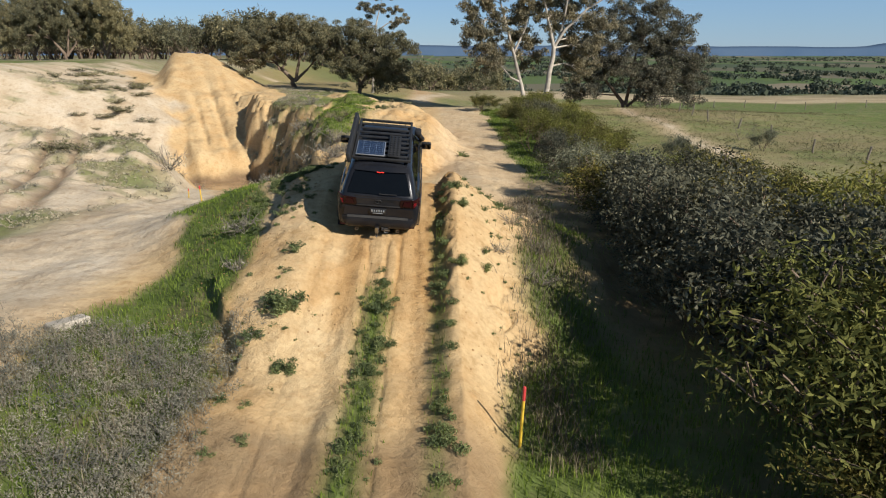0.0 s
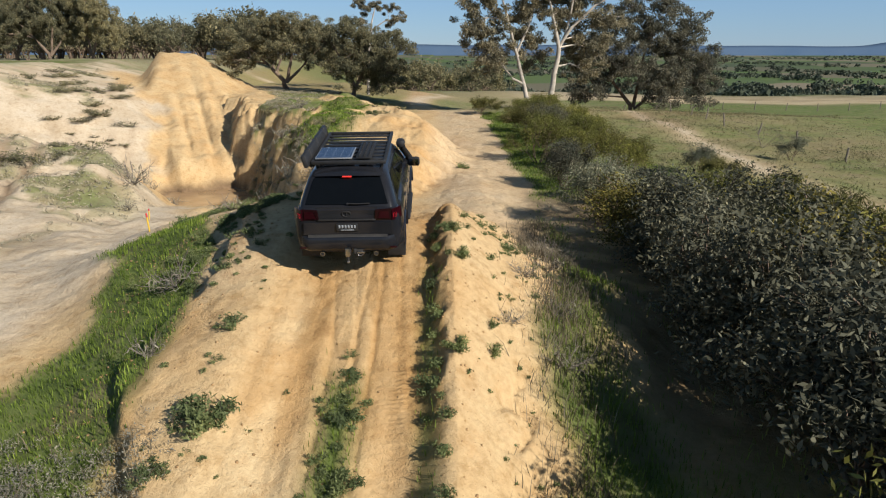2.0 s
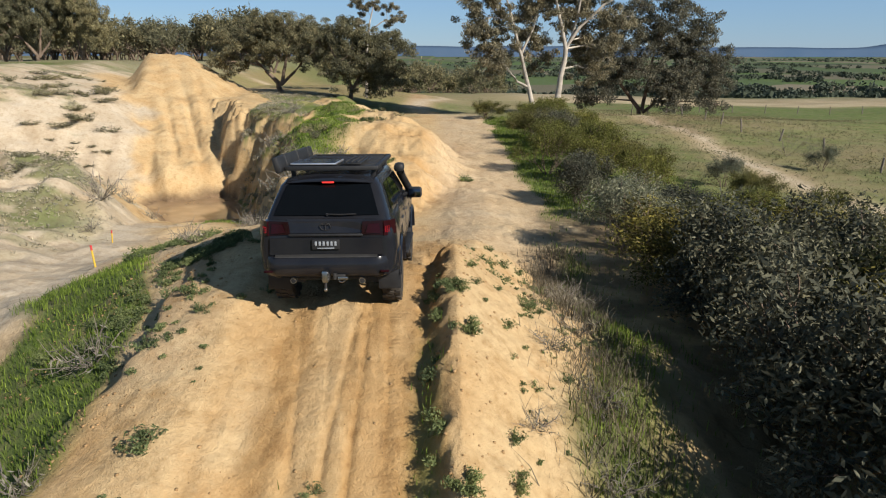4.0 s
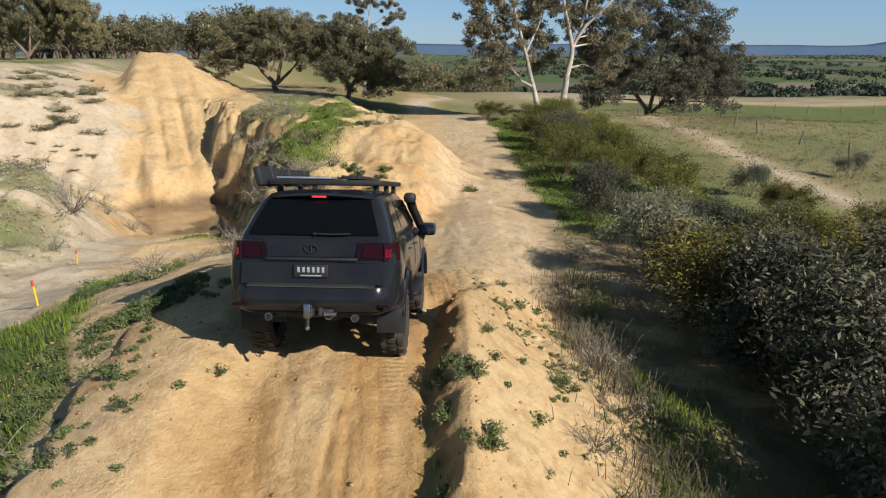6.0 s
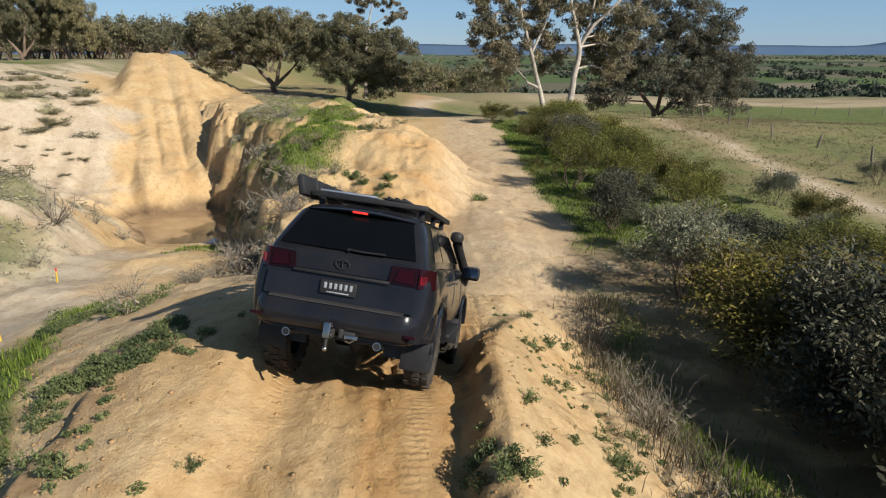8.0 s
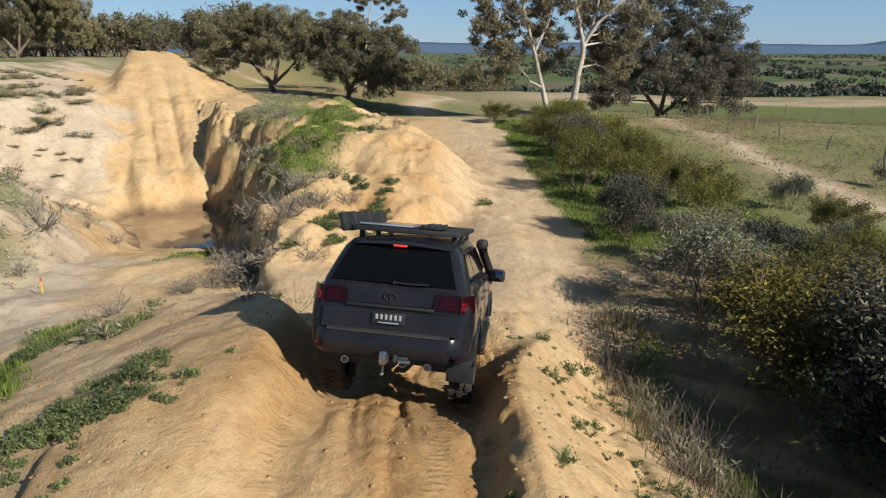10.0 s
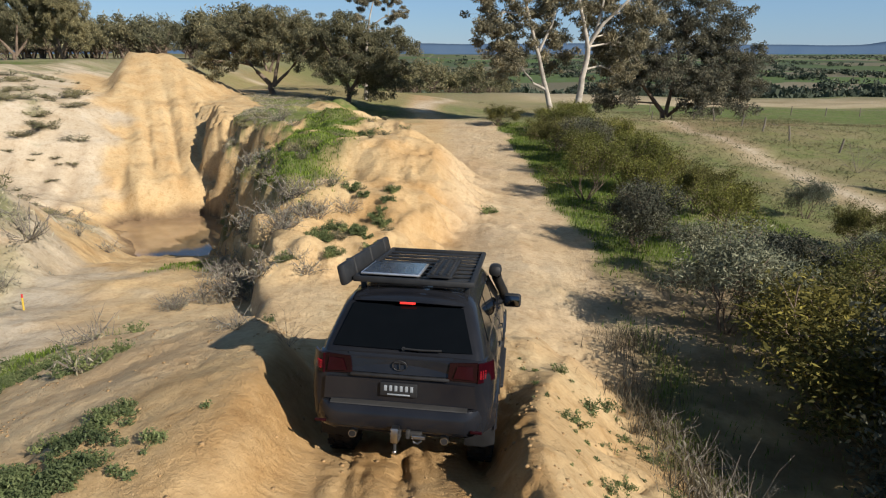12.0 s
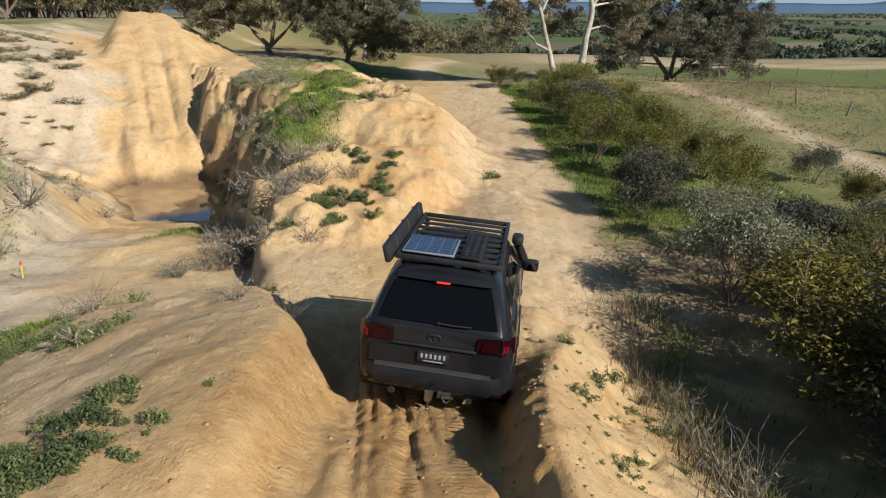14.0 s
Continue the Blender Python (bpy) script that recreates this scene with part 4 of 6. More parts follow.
def plant_shrubs():
    kinds = {
        "grey": tree("shrub", 61, 2.7, 6, 0.6, MAT["brown_bark"], MAT["grey_leaf"], 19000, 0.045, 0.38,
                     "grey-green leafy wattle shrub", "shrub", lean=0.62, depth=3, first=0.42, radius=0.05, slender=0.42, skirt=16, skirt_z=(0.22, 0.6)),
        "olive": tree("shrub", 62, 2.6, 6, 0.6, MAT["brown_bark"], MAT["olive_leaf"], 19000, 0.043, 0.36,
                      "olive-green narrow-leaved wattle shrub", "shrub", lean=0.62, depth=3, first=0.42, radius=0.05, slender=0.4, skirt=16, skirt_z=(0.22, 0.6)),
        "yellow": tree("shrub", 63, 2.8, 7, 0.65, MAT["brown_bark"], MAT["yellow_leaf"], 19000, 0.043, 0.36,
                       "wattle shrub flecked with yellow blossom", "shrub", lean=0.62, depth=3, first=0.42, radius=0.05, slender=0.4, skirt=16, skirt_z=(0.22, 0.6)),
    }
    kinds["silver"] = tree("shrub", 64, 2.6, 6, 0.6, MAT["brown_bark"], MAT["silver_leaf"], 10000, 0.052, 0.36,
                           "silver-grey leafy saltbush shrub", "shrub", lean=0.6, depth=3, first=0.42, radius=0.05, slender=0.3)
    kinds["lime"] = tree("shrub", 65, 2.6, 6, 0.62, MAT["brown_bark"], MAT["lime_leaf"], 10000, 0.05, 0.36,
                         "yellow-green wattle shrub in the sun", "shrub", lean=0.62, depth=3, first=0.42, radius=0.05, slender=0.28)
    spots = [("grey", 6.1, 29.2, 1.05), ("olive", 8.6, 28, 0.9), ("grey", 7.2, 33, 0.75), ("olive", 9.3, 37, 0.8), ("grey", 6.0, 36.5, 0.8),
             ("olive", 7.6, 41, 0.85), ("olive", 5.8, 44, 0.9), ("yellow", 9.6, 46, 0.75), ("olive", 6.9, 50, 0.9), ("grey", 12, 33, 0.75),
             ("yellow", 12.2, 28, 0.9), ("grey", 14.5, 41, 0.8), ("olive", 13.6, 24, 0.85), ("olive", 6.6, 57, 0.9), ("grey", 9.2, 60, 0.8),
             ("olive", 7.6, 67, 1.0), ("olive", 10.0, 41.5, 0.75), ("olive", 8.8, 63, 1.15), ("grey", 11.5, 51, 0.8), ("olive", 13.4, 36, 0.8), ("olive", 15.5, 33, 0.75),
             ("olive", 8.4, 45.5, 0.95), ("grey", 8.2, 54, 0.95), ("olive", 10.4, 56, 0.95), ("olive", 9.6, 50.5, 0.9),
             ("grey", 9.0, 32.2, 0.85), ("yellow", 10.8, 30.4, 0.95), ("olive", 10.2, 70, 1.1), ("olive", 3.9, 70.5, 0.9), ("grey", 22.5, 46, 0.75)]
    sunny = {"grey": "silver", "olive": "lime", "yellow": "lime"}
    spots = [(sunny[k] if i % 3 != 1 else k, x, y, size) for i, (k, x, y, size) in enumerate(spots)]
    r = random.Random(21)
    taken = []
    for i in range(1500):
        x, y = r.uniform(4.9, 13.5), r.uniform(4.5, 26.5)
        edge = float(np.interp(y, (4, 11, 15.5, 17.5, 23.5, 25, 27), (5.7, 6.0, 6.5, 7.0, 7.1, 7.3, 8.0)))
        if x < edge + 0.4 * math.sin(y * 0.9) or any((x - a) ** 2 + (y - b) ** 2 < (1.85 if x < 9.8 else 2.3) ** 2 for a, b in taken):
            continue
        taken.append((x, y))
        if y < 16.5:
            kind = r.choice(("yellow", "lime", "olive", "grey"))
        else:
            kind = r.choice(("grey", "olive", "yellow", "grey") if x < 9 else ("yellow", "olive", "grey", "lime"))
        spots.append((kind, x, y, (r.uniform(1.25, 1.55) if x < 10.5 and y > 7 else r.uniform(0.75, 1.15)) * (0.85 if x < 6.2 else 1.0)))
    used = set()
    for kind, x, y, size in spots:
        turn = r.uniform(0, 360)
        ob = again(kinds[kind], x, y, turn, size) if kind in used else stand(kinds[kind], x, y, turn, size)
        size *= 0.72 if x > 11 and y > 30 else 1.0
        tall = size * float(np.interp(y, (27, 29, 36, 44, 56, 62), (1.0, 1.02, 1.2, 1.25, 1.1, 0.85)))
        if y < 34 and x > 6.6:
            tall = min(tall, float(np.interp(y, (18, 22, 24, 26, 28, 34), (1.55, 1.4, 1.2, 1.02, 0.84, 0.76))) * r.uniform(0.85, 1.0))
        wide = (1.12 if y < 27 else 1.08) * min(size, tall * 1.35)
        ob.scale = (wide, wide, tall)
        used.add(kind)


def blades(name, seed, xs, ys, heights, mat, label, category, width=0.012, lean=0.45):
    """Upright bent blades, one quad and one tip each, rooted on the ground."""
    r = np.random.default_rng(seed)
    n = len(xs)
    base = np.stack([xs, ys, land(xs, ys) - 0.01], -1)
    a = r.random(n) * 2 * math.pi
    side = np.stack([np.cos(a), np.sin(a), np.zeros(n)], -1)
    b = r.random(n) * 2 * math.pi
    out = np.stack([np.cos(b), np.sin(b), np.zeros(n)], -1) * (r.random((n, 1)) * lean)
    h = np.asarray(heights)[:, None]
    up = np.array([0, 0, 1.0])
    w = side * (width + 0.03 * h) * 0.5
    mid, tip = base + (up * 0.6 + out * 0.35) * h, base + (up + out) * h
    vs = np.stack([base - w, base + w, mid + w * 0.7, mid - w * 0.7, tip], 1).reshape(-1, 3)
    k = np.arange(n)[:, None] * 5
    tri = np.concatenate([k + np.array([[0, 1, 2]]), k + np.array([[0, 2, 3]]), k + np.array([[3, 2, 4]])])
    ob = mesh_part(name, vs, tri, mat)
    return tagged(ob, label, category, kind="stuff")


def scatter(seed, n, x0, x1, y0, y1, keep):
    """Random places where keep(x, y, z) is larger than a random number."""
    r = np.random.default_rng(seed)
    x, y = r.uniform(x0, x1, n), r.uniform(y0, y1, n)
    z = land(x, y)
    ok = keep(x, y, z) > r.random(n)
    return x[ok], y[ok], r


def plant_low_growth():
    green = lambda x, y, z: cover(x, y, z)[0] ** 1.5
    x, y, r = scatter(1, 120000, -9.5, 8.0, 6.5, 30, green)
    blades("grass", 1, x, y, 0.05 + 0.13 * r.random(len(x)) ** 1.5 + 0.05 * (x > 1), MAT["grass_blade"], "short fresh green grass on the banks", "grass")
    x, y, r = scatter(2, 46000, 3, 13, 28, 72, green)
    blades("grass", 2, x, y, 0.06 + 0.14 * r.random(len(x)), MAT["grass_blade"], "green grass among the shrubs", "grass", 0.03)
    x, y, r = scatter(3, 50000, -13, -3.5, 36.5, 60, green)
    blades("grass", 3, x, y, 0.05 + 0.12 * r.random(len(x)), MAT["grass_blade"], "green grass on top of the sand hill", "grass", 0.03)
    # tall dry grass down the side of the ridge
    edge = lambda y: curve(y, (8, 12, 16, 20, 24, 28), (1.7, 1.9, 2.4, 2.7, 2.9, 3.6), 1)
    dry = lambda x, y, z: np.exp(-((x - edge(y)) / 0.55) ** 2) * (0.35 + 0.65 * step(-0.2, 0.4, vnoise(x, y, 1.3, 3)))
    x, y, r = scatter(4, 44000, 0.8, 4.6, 9, 29, dry)
    blades("dry_grass", 4, x, y, 0.10 + 0.34 * r.random(len(x)) ** 1.6, MAT["dry_blade"], "tall dry grass down the bank", "grass", 0.004, 1.0)
    # grey heath on the low ground
    heath = lambda x, y, z: step(13.6, 11.2, y + 1.2 * vnoise(x, y, 2, 2)) * step(-10.5, -8.5, x) * step(-3.6, -4.6, x) * (0.4 + 0.6 * step(-0.3, 0.3, vnoise(x, y, 0.8, 1)))
    x, y, r = scatter(5, 15000, -11, -3.4, 5.5, 15, heath)
    z = land(x, y)
    c = np.stack([x, y, z + 0.08 + 0.12 * r.random(len(x))], -1)
    lv, lf = leaf_cloud(5, c, np.full(len(c), 0.12), 90000, 0.024, 0.3)
    tagged(mesh_part("heath", lv, lf, MAT["heath"]), "low grey heath with dry brown stems", "heath", kind="stuff")
    blades("dry_grass", 6, x[::2], y[::2], 0.1 + 0.3 * r.random(len(x[::2])), MAT["dry_blade"], "dry brown stalks in the heath", "grass", 0.006, 0.8)
    # scrub over the pale sand
    scrub = lambda x, y, z: cover(x, y, z)[0] * step(-12, -15, x) * 1.3
    x, y, r = scatter(7, 34000, -45, -12, 22, 92, scrub)
    c = np.stack([x, y, land(x, y) + 0.05], -1)
    lv, lf = leaf_cloud(7, c, np.full(len(c), 0.22), 42000, 0.075, 0.3, flat=0.6)
    tagged(mesh_part("scrub", lv, lf, MAT["heath"]), "low dry scrub over the pale sand", "scrub", kind="stuff")
    # rank dry growth over the low ground by the side track
    rank = lambda x, y, z: cover(x, y, z)[0] * step(-0.1, 0.5, fractal(x, y, 4, 3, 2)) * step(4, 6, x) * step(-1, 0.5, x - 4) + 0.3 * step(8, 12, x) * (1 - step(36, 44, x))
    x, y, r = scatter(10, 40000, 4, 46, 28, 112, rank)
    c = np.stack([x, y, land(x, y) + 0.08], -1)
    lv, lf = leaf_cloud(10, c, np.full(len(c), 0.3), 64000, 0.09, 0.2, flat=0.5)
    tagged(mesh_part("dry_growth", lv, lf, MAT["tuft"]), "rank brown-green growth between shrubs and field", "undergrowth", kind="stuff")
    # cliff edge growth
    edge_x = lambda y: curve(y, (37, 41, 47, 53, 58, 63), (-7.8, -9.2, -10.8, -12.8, -14.5, -16.6), 1)
    lip = lambda x, y, z: np.exp(-((x - edge_x(y)) / 0.9) ** 2) * step(-0.5, 0.3, vnoise(x, y, 1.6, 2))
    x, y, r = scatter(8, 5200, -19, -5, 36, 64, lip)
    c = np.stack([x, y, land(x, y) + 0.15], -1)
    lv, lf = leaf_cloud(8, c, np.full(len(c), 0.28), 22000, 0.06, 0.25)
    tagged(mesh_part("scrub", lv, lf, MAT["heath"]), "dry grey scrub along the cliff edge", "scrub", kind="stuff")
    # crumbled earth
    crumbs = lambda x, y, z: step(-3.3, -3.8, x) * step(-8, -6.5, x) * step(-0.1, 0.4, vnoise(x, y, 1.2, 5)) + 0.5 * np.exp(-((x - 0.2) / 0.35) ** 2) + 0.12
    x, y, r = scatter(9, 15000, -8, 2.6, 11, 28, crumbs)
    n = len(x)
    s = 0.004 + 0.018 * r.random((n, 1, 1)) ** 4
    cube = np.array([(a, b, c) for a in (-1, 1) for b in (-1, 1) for c in (-0.7, 0.8)])
    vs = (np.stack([x, y, land(x, y)], -1)[:, None, :] + cube[None] * s * (0.7 + 0.5 * r.random((n, 8, 3)))).reshape(-1, 3)
    q = np.array([(0, 1, 3, 2), (4, 6, 7, 5), (0, 4, 5, 1), (2, 3, 7, 6), (0, 2, 6, 4), (1, 5, 7, 3)])
    fs = (np.arange(n)[:, None, None] * 8 + q[None]).reshape(-1, 4)
    tagged(mesh_part("clods", vs, fs, MAT["clod"]), "crumbled lumps of yellow sand", "clods", kind="stuff")


def small_plant(name, seed, count, length, mat, label, category, wood=False, width=0.2, rise=0.8):
    """A low rosette of leaves on short stems."""
    r = np.random.default_rng(seed)
    root = new(name)
    tubes, cs = [], []
    for k in range(9):
        a, e = r.random() * 6.28, 0.35 + 0.75 * r.random()
        d = Vector((math.cos(a) * math.cos(e), math.sin(a) * math.cos(e), math.sin(e) * rise))
        pts = [d * length * t + Vector((0, 0, 0.02 * t)) for t in (0, 0.35, 0.7, 1.0)]
        tubes.append(tube(pts, [0.008, 0.007, 0.005, 0.003], 4))
        cs += [tuple(p) for p in pts[1:]]
        if wood:
            for j in range(4):
                b = pts[1 + j % 3]
                dd = (d + Vector((r.normal(), r.normal(), r.normal())) * 0.6).normalized()
                tubes.append(tube([b, b + dd * length * 0.3, b + dd * length * 0.55 + Vector((0, 0, 0.03))], [0.005, 0.004, 0.002], 3))
    wv, wf = join_tubes(tubes)
    mesh_part("branchwork", wv, wf, MAT["dry_wood"] if wood else mat, root)
    if count:
        lv, lf = leaf_cloud(seed, cs, np.full(len(cs), length * 0.35), count, length * 0.11, width, flat=0.6)
        mesh_part("foliage", lv, lf, mat, root)
    return tagged(root, label, category)


def set_small_things():
    r = random.Random(4)
    carpet = []

    def sow(x, y, size):
        carpet.append((x, y, float(land(x, y)) + 0.07 * size, 0.2 * size))

    weed = small_plant("weed", 1, 380, 0.24, MAT["weed"], "green leafy weed growing in the sand", "weed", width=0.4)
    dry = small_plant("dry_bush", 2, 120, 0.4, MAT["heath"], "small grey dry bush with bare twigs", "bush", True)
    big = small_plant("low_bush", 3, 1100, 0.42, MAT["weed"], "low green bush beside the wheel tracks", "bush", width=0.3)
    # bushes and weeds seen singly along the ridge
    stand(big, -3.45, 12.6, 0, 1.1)
    for x, y, k in ((-1.5, 13.0, 0.8), (-3.1, 11.2, 0.8), (0.15, 13.9, 0.7), (0.1, 17.4, 0.7), (0.75, 14.3, 0.6), (0.25, 16.4, 0.7), (-4.2, 33.4, 1.1), (-4.7, 34.2, 1.3), (-3.9, 35.2, 1.2), (-3.2, 36.6, 1.0), (-5.6, 33.0, 1.0), (-6.6, 34.6, 1.1), (-8.2, 44.0, 1.6), (-4.4, 45.2, 1.4), (-3.9, 11.9, 0.7), (-1.4, 11.9, 0.8), (-1.7, 11.2, 0.7)):
        again(big, x, y, r.uniform(0, 360), k * 0.8)
    stand(weed, -3.59, 14.5, 0, 1.1)
    tagged(weed, group="weeds on the ridge")
    for x, y, k in ((-3.3, 12.6, 1.1), (-4.3, 16.3, 1.2), (-4.0, 17.5, 1.3), (-3.7, 17.0, 1.0), (-4.6, 17.9, 1.2), (-2.9, 17.6, 0.8), (-1.6, 14.2, 0.8), (0.9, 17.3, 0.9), (1.2, 16.2, 0.8), (0.35, 18.7, 0.9),
                    (0.75, 14.9, 1.0), (1.3, 18.6, 0.9), (1.55, 19.8, 1.0), (0.9, 20.5, 0.8), (1.0, 22.4, 1.2), (1.4, 23.3, 1.3), (1.9, 24.2, 1.2), (1.1, 24.4, 1.0), (2.2, 22.6, 1.2), (0.9, 39.6, 2.0), (1.2, 40.4, 1.6),
                    (-4.9, 20.4, 0.9), (-5.6, 18.8, 1.3), (-5.2, 19.3, 1.3), (-6.0, 18.2, 1.3), (-5.8, 17.4, 1.4), (-6.6, 17.6, 1.4), (-5.0, 16.6, 1.2), (-2.6, 27.5, 1.0), (-4.3, 26.3, 1.1), (-7.0, 26.5, 1.6), (-8.6, 25.0, 1.6)):
        again(weed, x, y, r.uniform(0, 360), k * 0.75)
    for i in range(46):
        y = r.uniform(8.0, 18.2)
        sow(r.gauss(-0.2, 0.12), y, r.uniform(0.35, 0.8))
    for i in range(26):
        again(weed, r.gauss(TRACK_X, 0.16), 8.0 + 6.4 * r.random() ** 0.8, r.uniform(0, 360), r.uniform(0.3, 0.75))
    for i in range(24):
        again(weed, r.gauss(-3.55, 0.35), r.uniform(8.2, 14.0), r.uniform(0, 360), r.uniform(0.25, 0.7))
    for i in range(70):
        k = r.random()
        sow(-5.9 + 1.7 * k + r.gauss(0, 0.16), 17.0 + 3.8 * k + r.gauss(0, 0.15), r.uniform(0.4, 0.8))
    for i in range(30):
        sow(r.gauss(-4.3, 0.35), r.uniform(15.5, 19.5), r.uniform(0.25, 0.5))
    stand(dry, -4.85, 14.1, 0, 1.0)
    tagged(dry, group="dry bushes")
    for x, y, k in ((-5.5, 17.0, 1.5), (-7.5, 25.9, 1.3), (-8.6, 27.4, 1.6), (-6.4, 23.6, 1.2), (-4.3, 24.6, 0.9), (1.1, 15.4, 0.8), (1.6, 17.4, 0.9), (-16.1, 37.4, 3.4), (-17.6, 45.2, 1.8), (-18.2, 44.0, 1.6),
                    (-22, 50, 2.2), (-14.6, 33.5, 1.4), (-6.9, 33.2, 2.2), (-6.2, 32.6, 1.9), (-7.6, 34.4, 2.4), (-6.4, 35.8, 2.0), (-8.4, 36.0, 2.2), (-5.2, 36.4, 1.8), (-9.4, 38.6, 2.3), (-7.0, 36.8, 2.2), (-6.4, 37.4, 2.4), (-8.2, 37.8, 2.2), (-5.0, 38.6, 1.6), (-9.3, 42, 2.0), (-10.4, 46, 2.0), (-12.6, 62, 2.6), (-11, 59, 2.4), (-9.5, 60.5, 2.2),
                    (2.4, 20.4, 1.3), (2.7, 21.6, 1.4), (2.3, 18.6, 1.2), (2.9, 23.0, 1.3), (3.0, 24.4, 1.2), (2.2, 16.4, 1.2), (2.1, 14.9, 1.2)):
        again(dry, x, y, r.uniform(0, 360), k)
    tuft = small_plant("scrub_tuft", 12, 420, 0.5, MAT["tuft"], "low brown-green scrub tuft on the pale sand", "scrub", True, width=0.22)
    stand(tuft, -21.5, 39.0, 0, 1.6).scale = (2.6, 2.6, 1.5)
    tagged(tuft, group="scrub tufts")
    beds = ((-22, 42, 2.0, 3), (-25, 47, 2.0, 4), (-28, 56, 3.0, 5), (-31, 62, 3.0, 5), (-35, 60, 3, 5), (-37, 72, 3, 4), (-33, 72, 2, 4), (-40, 80, 4, 4))
    for i in range(110):
        bx, by, sx, sy = beds[i % 8]
        x, y, k = r.gauss(bx, sx * 0.6), r.gauss(by, sy * 0.8), 0.5 + 1.6 * r.random() ** 2
        if x < -18.5 - 0.42 * max(0, y - 40):
            again(tuft, x, y, r.uniform(0, 360), k).scale = (k * r.uniform(1.0, 1.9), k * r.uniform(1.0, 1.9), k * 0.75)
    for i in range(44):
        y = r.uniform(33, 66)
        x = float(np.interp(y, (33, 38, 47, 58, 66), (-6.2, -7.0, -10.2, -13.8, -17.0))) + r.gauss(0.3, 0.9)
        again(tuft, x, y, r.uniform(0, 360), r.uniform(0.6, 1.3))
    for i in range(26):
        again(tuft, r.uniform(-7.5, -1.6), r.uniform(32, 58), r.uniform(0, 360), r.uniform(0.4, 0.9))
    for i in range(34):
        again(dry, r.uniform(-9.0, -4.2), r.uniform(32.0, 37.5), r.uniform(0, 360), r.uniform(0.9, 1.9))
    for i in range(20):
        again(big, r.uniform(-7.5, -2.6), r.uniform(32.5, 38.5), r.uniform(0, 360), r.uniform(0.5, 1.0))
    for i in range(46):
        k = r.random()
        again(weed, 0.7 + 2.0 * k + r.gauss(0, 0.3), 16.5 + 8.5 * r.random(), r.uniform(0, 360), r.uniform(0.25, 0.7))
    for i in range(40):
        sow(r.uniform(-6.5, -2.9), r.uniform(11.5, 20.5), r.uniform(0.15, 0.4))
    # two strips of green weeds down the left shoulder
    for (x0, y0), (x1, y1) in (((-5.0, 19.4), (-3.8, 19.6)), ((-8.1, 23.8), (-7.2, 24.6))):
        for i in range(44):
            k = r.random()
            sow(x0 + (x1 - x0) * k + r.gauss(0, 0.22), y0 + (y1 - y0) * k + r.gauss(0, 0.22), r.uniform(0.35, 0.9))
    for x, y in ((-6.4, 23.9), (-6.2, 23.7), (-6.6, 23.6), (-6.1, 24.1), (-8.6, 29.0), (-8.2, 28.7), (-8.9, 28.6)):
        again(weed, x, y, r.uniform(0, 360), r.uniform(0.9, 1.3))
    for i in range(60):
        sow(r.gauss(TRACK_X, 0.2), 8.0 + 6.2 * r.random(), r.uniform(0.25, 0.6))
    for i in range(120):
        sow(0.5 + 2.2 * r.random() + r.gauss(0, 0.2), 12.0 + 13.0 * r.random(), r.uniform(0.1, 0.35))
    spots = np.array(carpet)
    lv, lf = leaf_cloud(40, spots[:, :3], spots[:, 3], 52000, 0.022, 0.4, flat=0.45)
    tagged(mesh_part("weeds", lv, lf, MAT["weed"]), "low green weeds creeping over the sand", "weeds", kind="stuff")
    bare = small_plant("bare_shrub", 8, 0, 1.5, MAT["dry_wood"], "leafless grey shrub by the side track", "shrub", True, rise=1.1)
    stand(bare, 23.5, 52, 0, 1.3)
    again(bare, 3.1, 21.6, 40, 0.5)
    again(bare, -3.2, 23.6, 40, 0.35)

    # marker pegs
    yellow, redm, whitem = plain("yellow paint", (0.62, 0.42, 0.05), 0.5, vary=0.15), plain("red paint", (0.5, 0.05, 0.05), 0.5, vary=0.15), plain("white paint", (0.75, 0.73, 0.68), 0.5, vary=0.1)

    def peg(x, y, tall, low, lean):
        root = new("marker_post")
        bm = bmesh.new()
        pipe(bm, [(0, 0, -0.1), (0, 0, tall * 0.78)], 0.026, 10)
        part("post", bm, low, root)
        bm = bmesh.new()
        pipe(bm, [(0, 0, tall * 0.78), (0, 0, tall * 0.985), (0, 0, tall)], [0.028, 0.028, 0.018], 10)
        part("top", bm, redm, root, "red top")
        root.matrix_basis = pose(x, y, float(land(x, y)), 0, lean, 0)
        return tagged(root, "round marker post with a red painted top", "post", "marker posts")

    peg(1.06, 9.66, 1.14, yellow, 2)
    peg(-9.3, 24.1, 0.62, yellow, -3)
    peg(-12.9, 31.8, 0.5, yellow, 4)

    # pale slab at the edge of the sand
    bm = bmesh.new()
    box(bm, -0.42, 0.42, -0.2, 0.2, -0.05, 0.16, 0.05)
    for v in bm.verts:
        v.co += Vector((vnoise(v.co.x, v.co.y, 0.2, 1) * 0.06, vnoise(v.co.y, v.co.z, 0.2, 2) * 0.05, vnoise(v.co.x, v.co.z, 0.25, 3) * 0.04))
    me = bpy.data.meshes.new("rock")
    bm.to_mesh(me)
    bm.free()
    me.materials.append(MAT["stone"])
    rock = tagged(new("rock", me), "pale weathered slab lying on the grass", "rock")
    rock.matrix_basis = pose(-8.05, 12.85, float(land(-8.05, 12.85)), 0, 6, 62)

    # fence beside the side track
    bm = bmesh.new()
    rr = [(0.02 * math.sin(k), 0.02 * math.cos(2 * k), -0.3 + 0.32 * k) for k in range(6)]
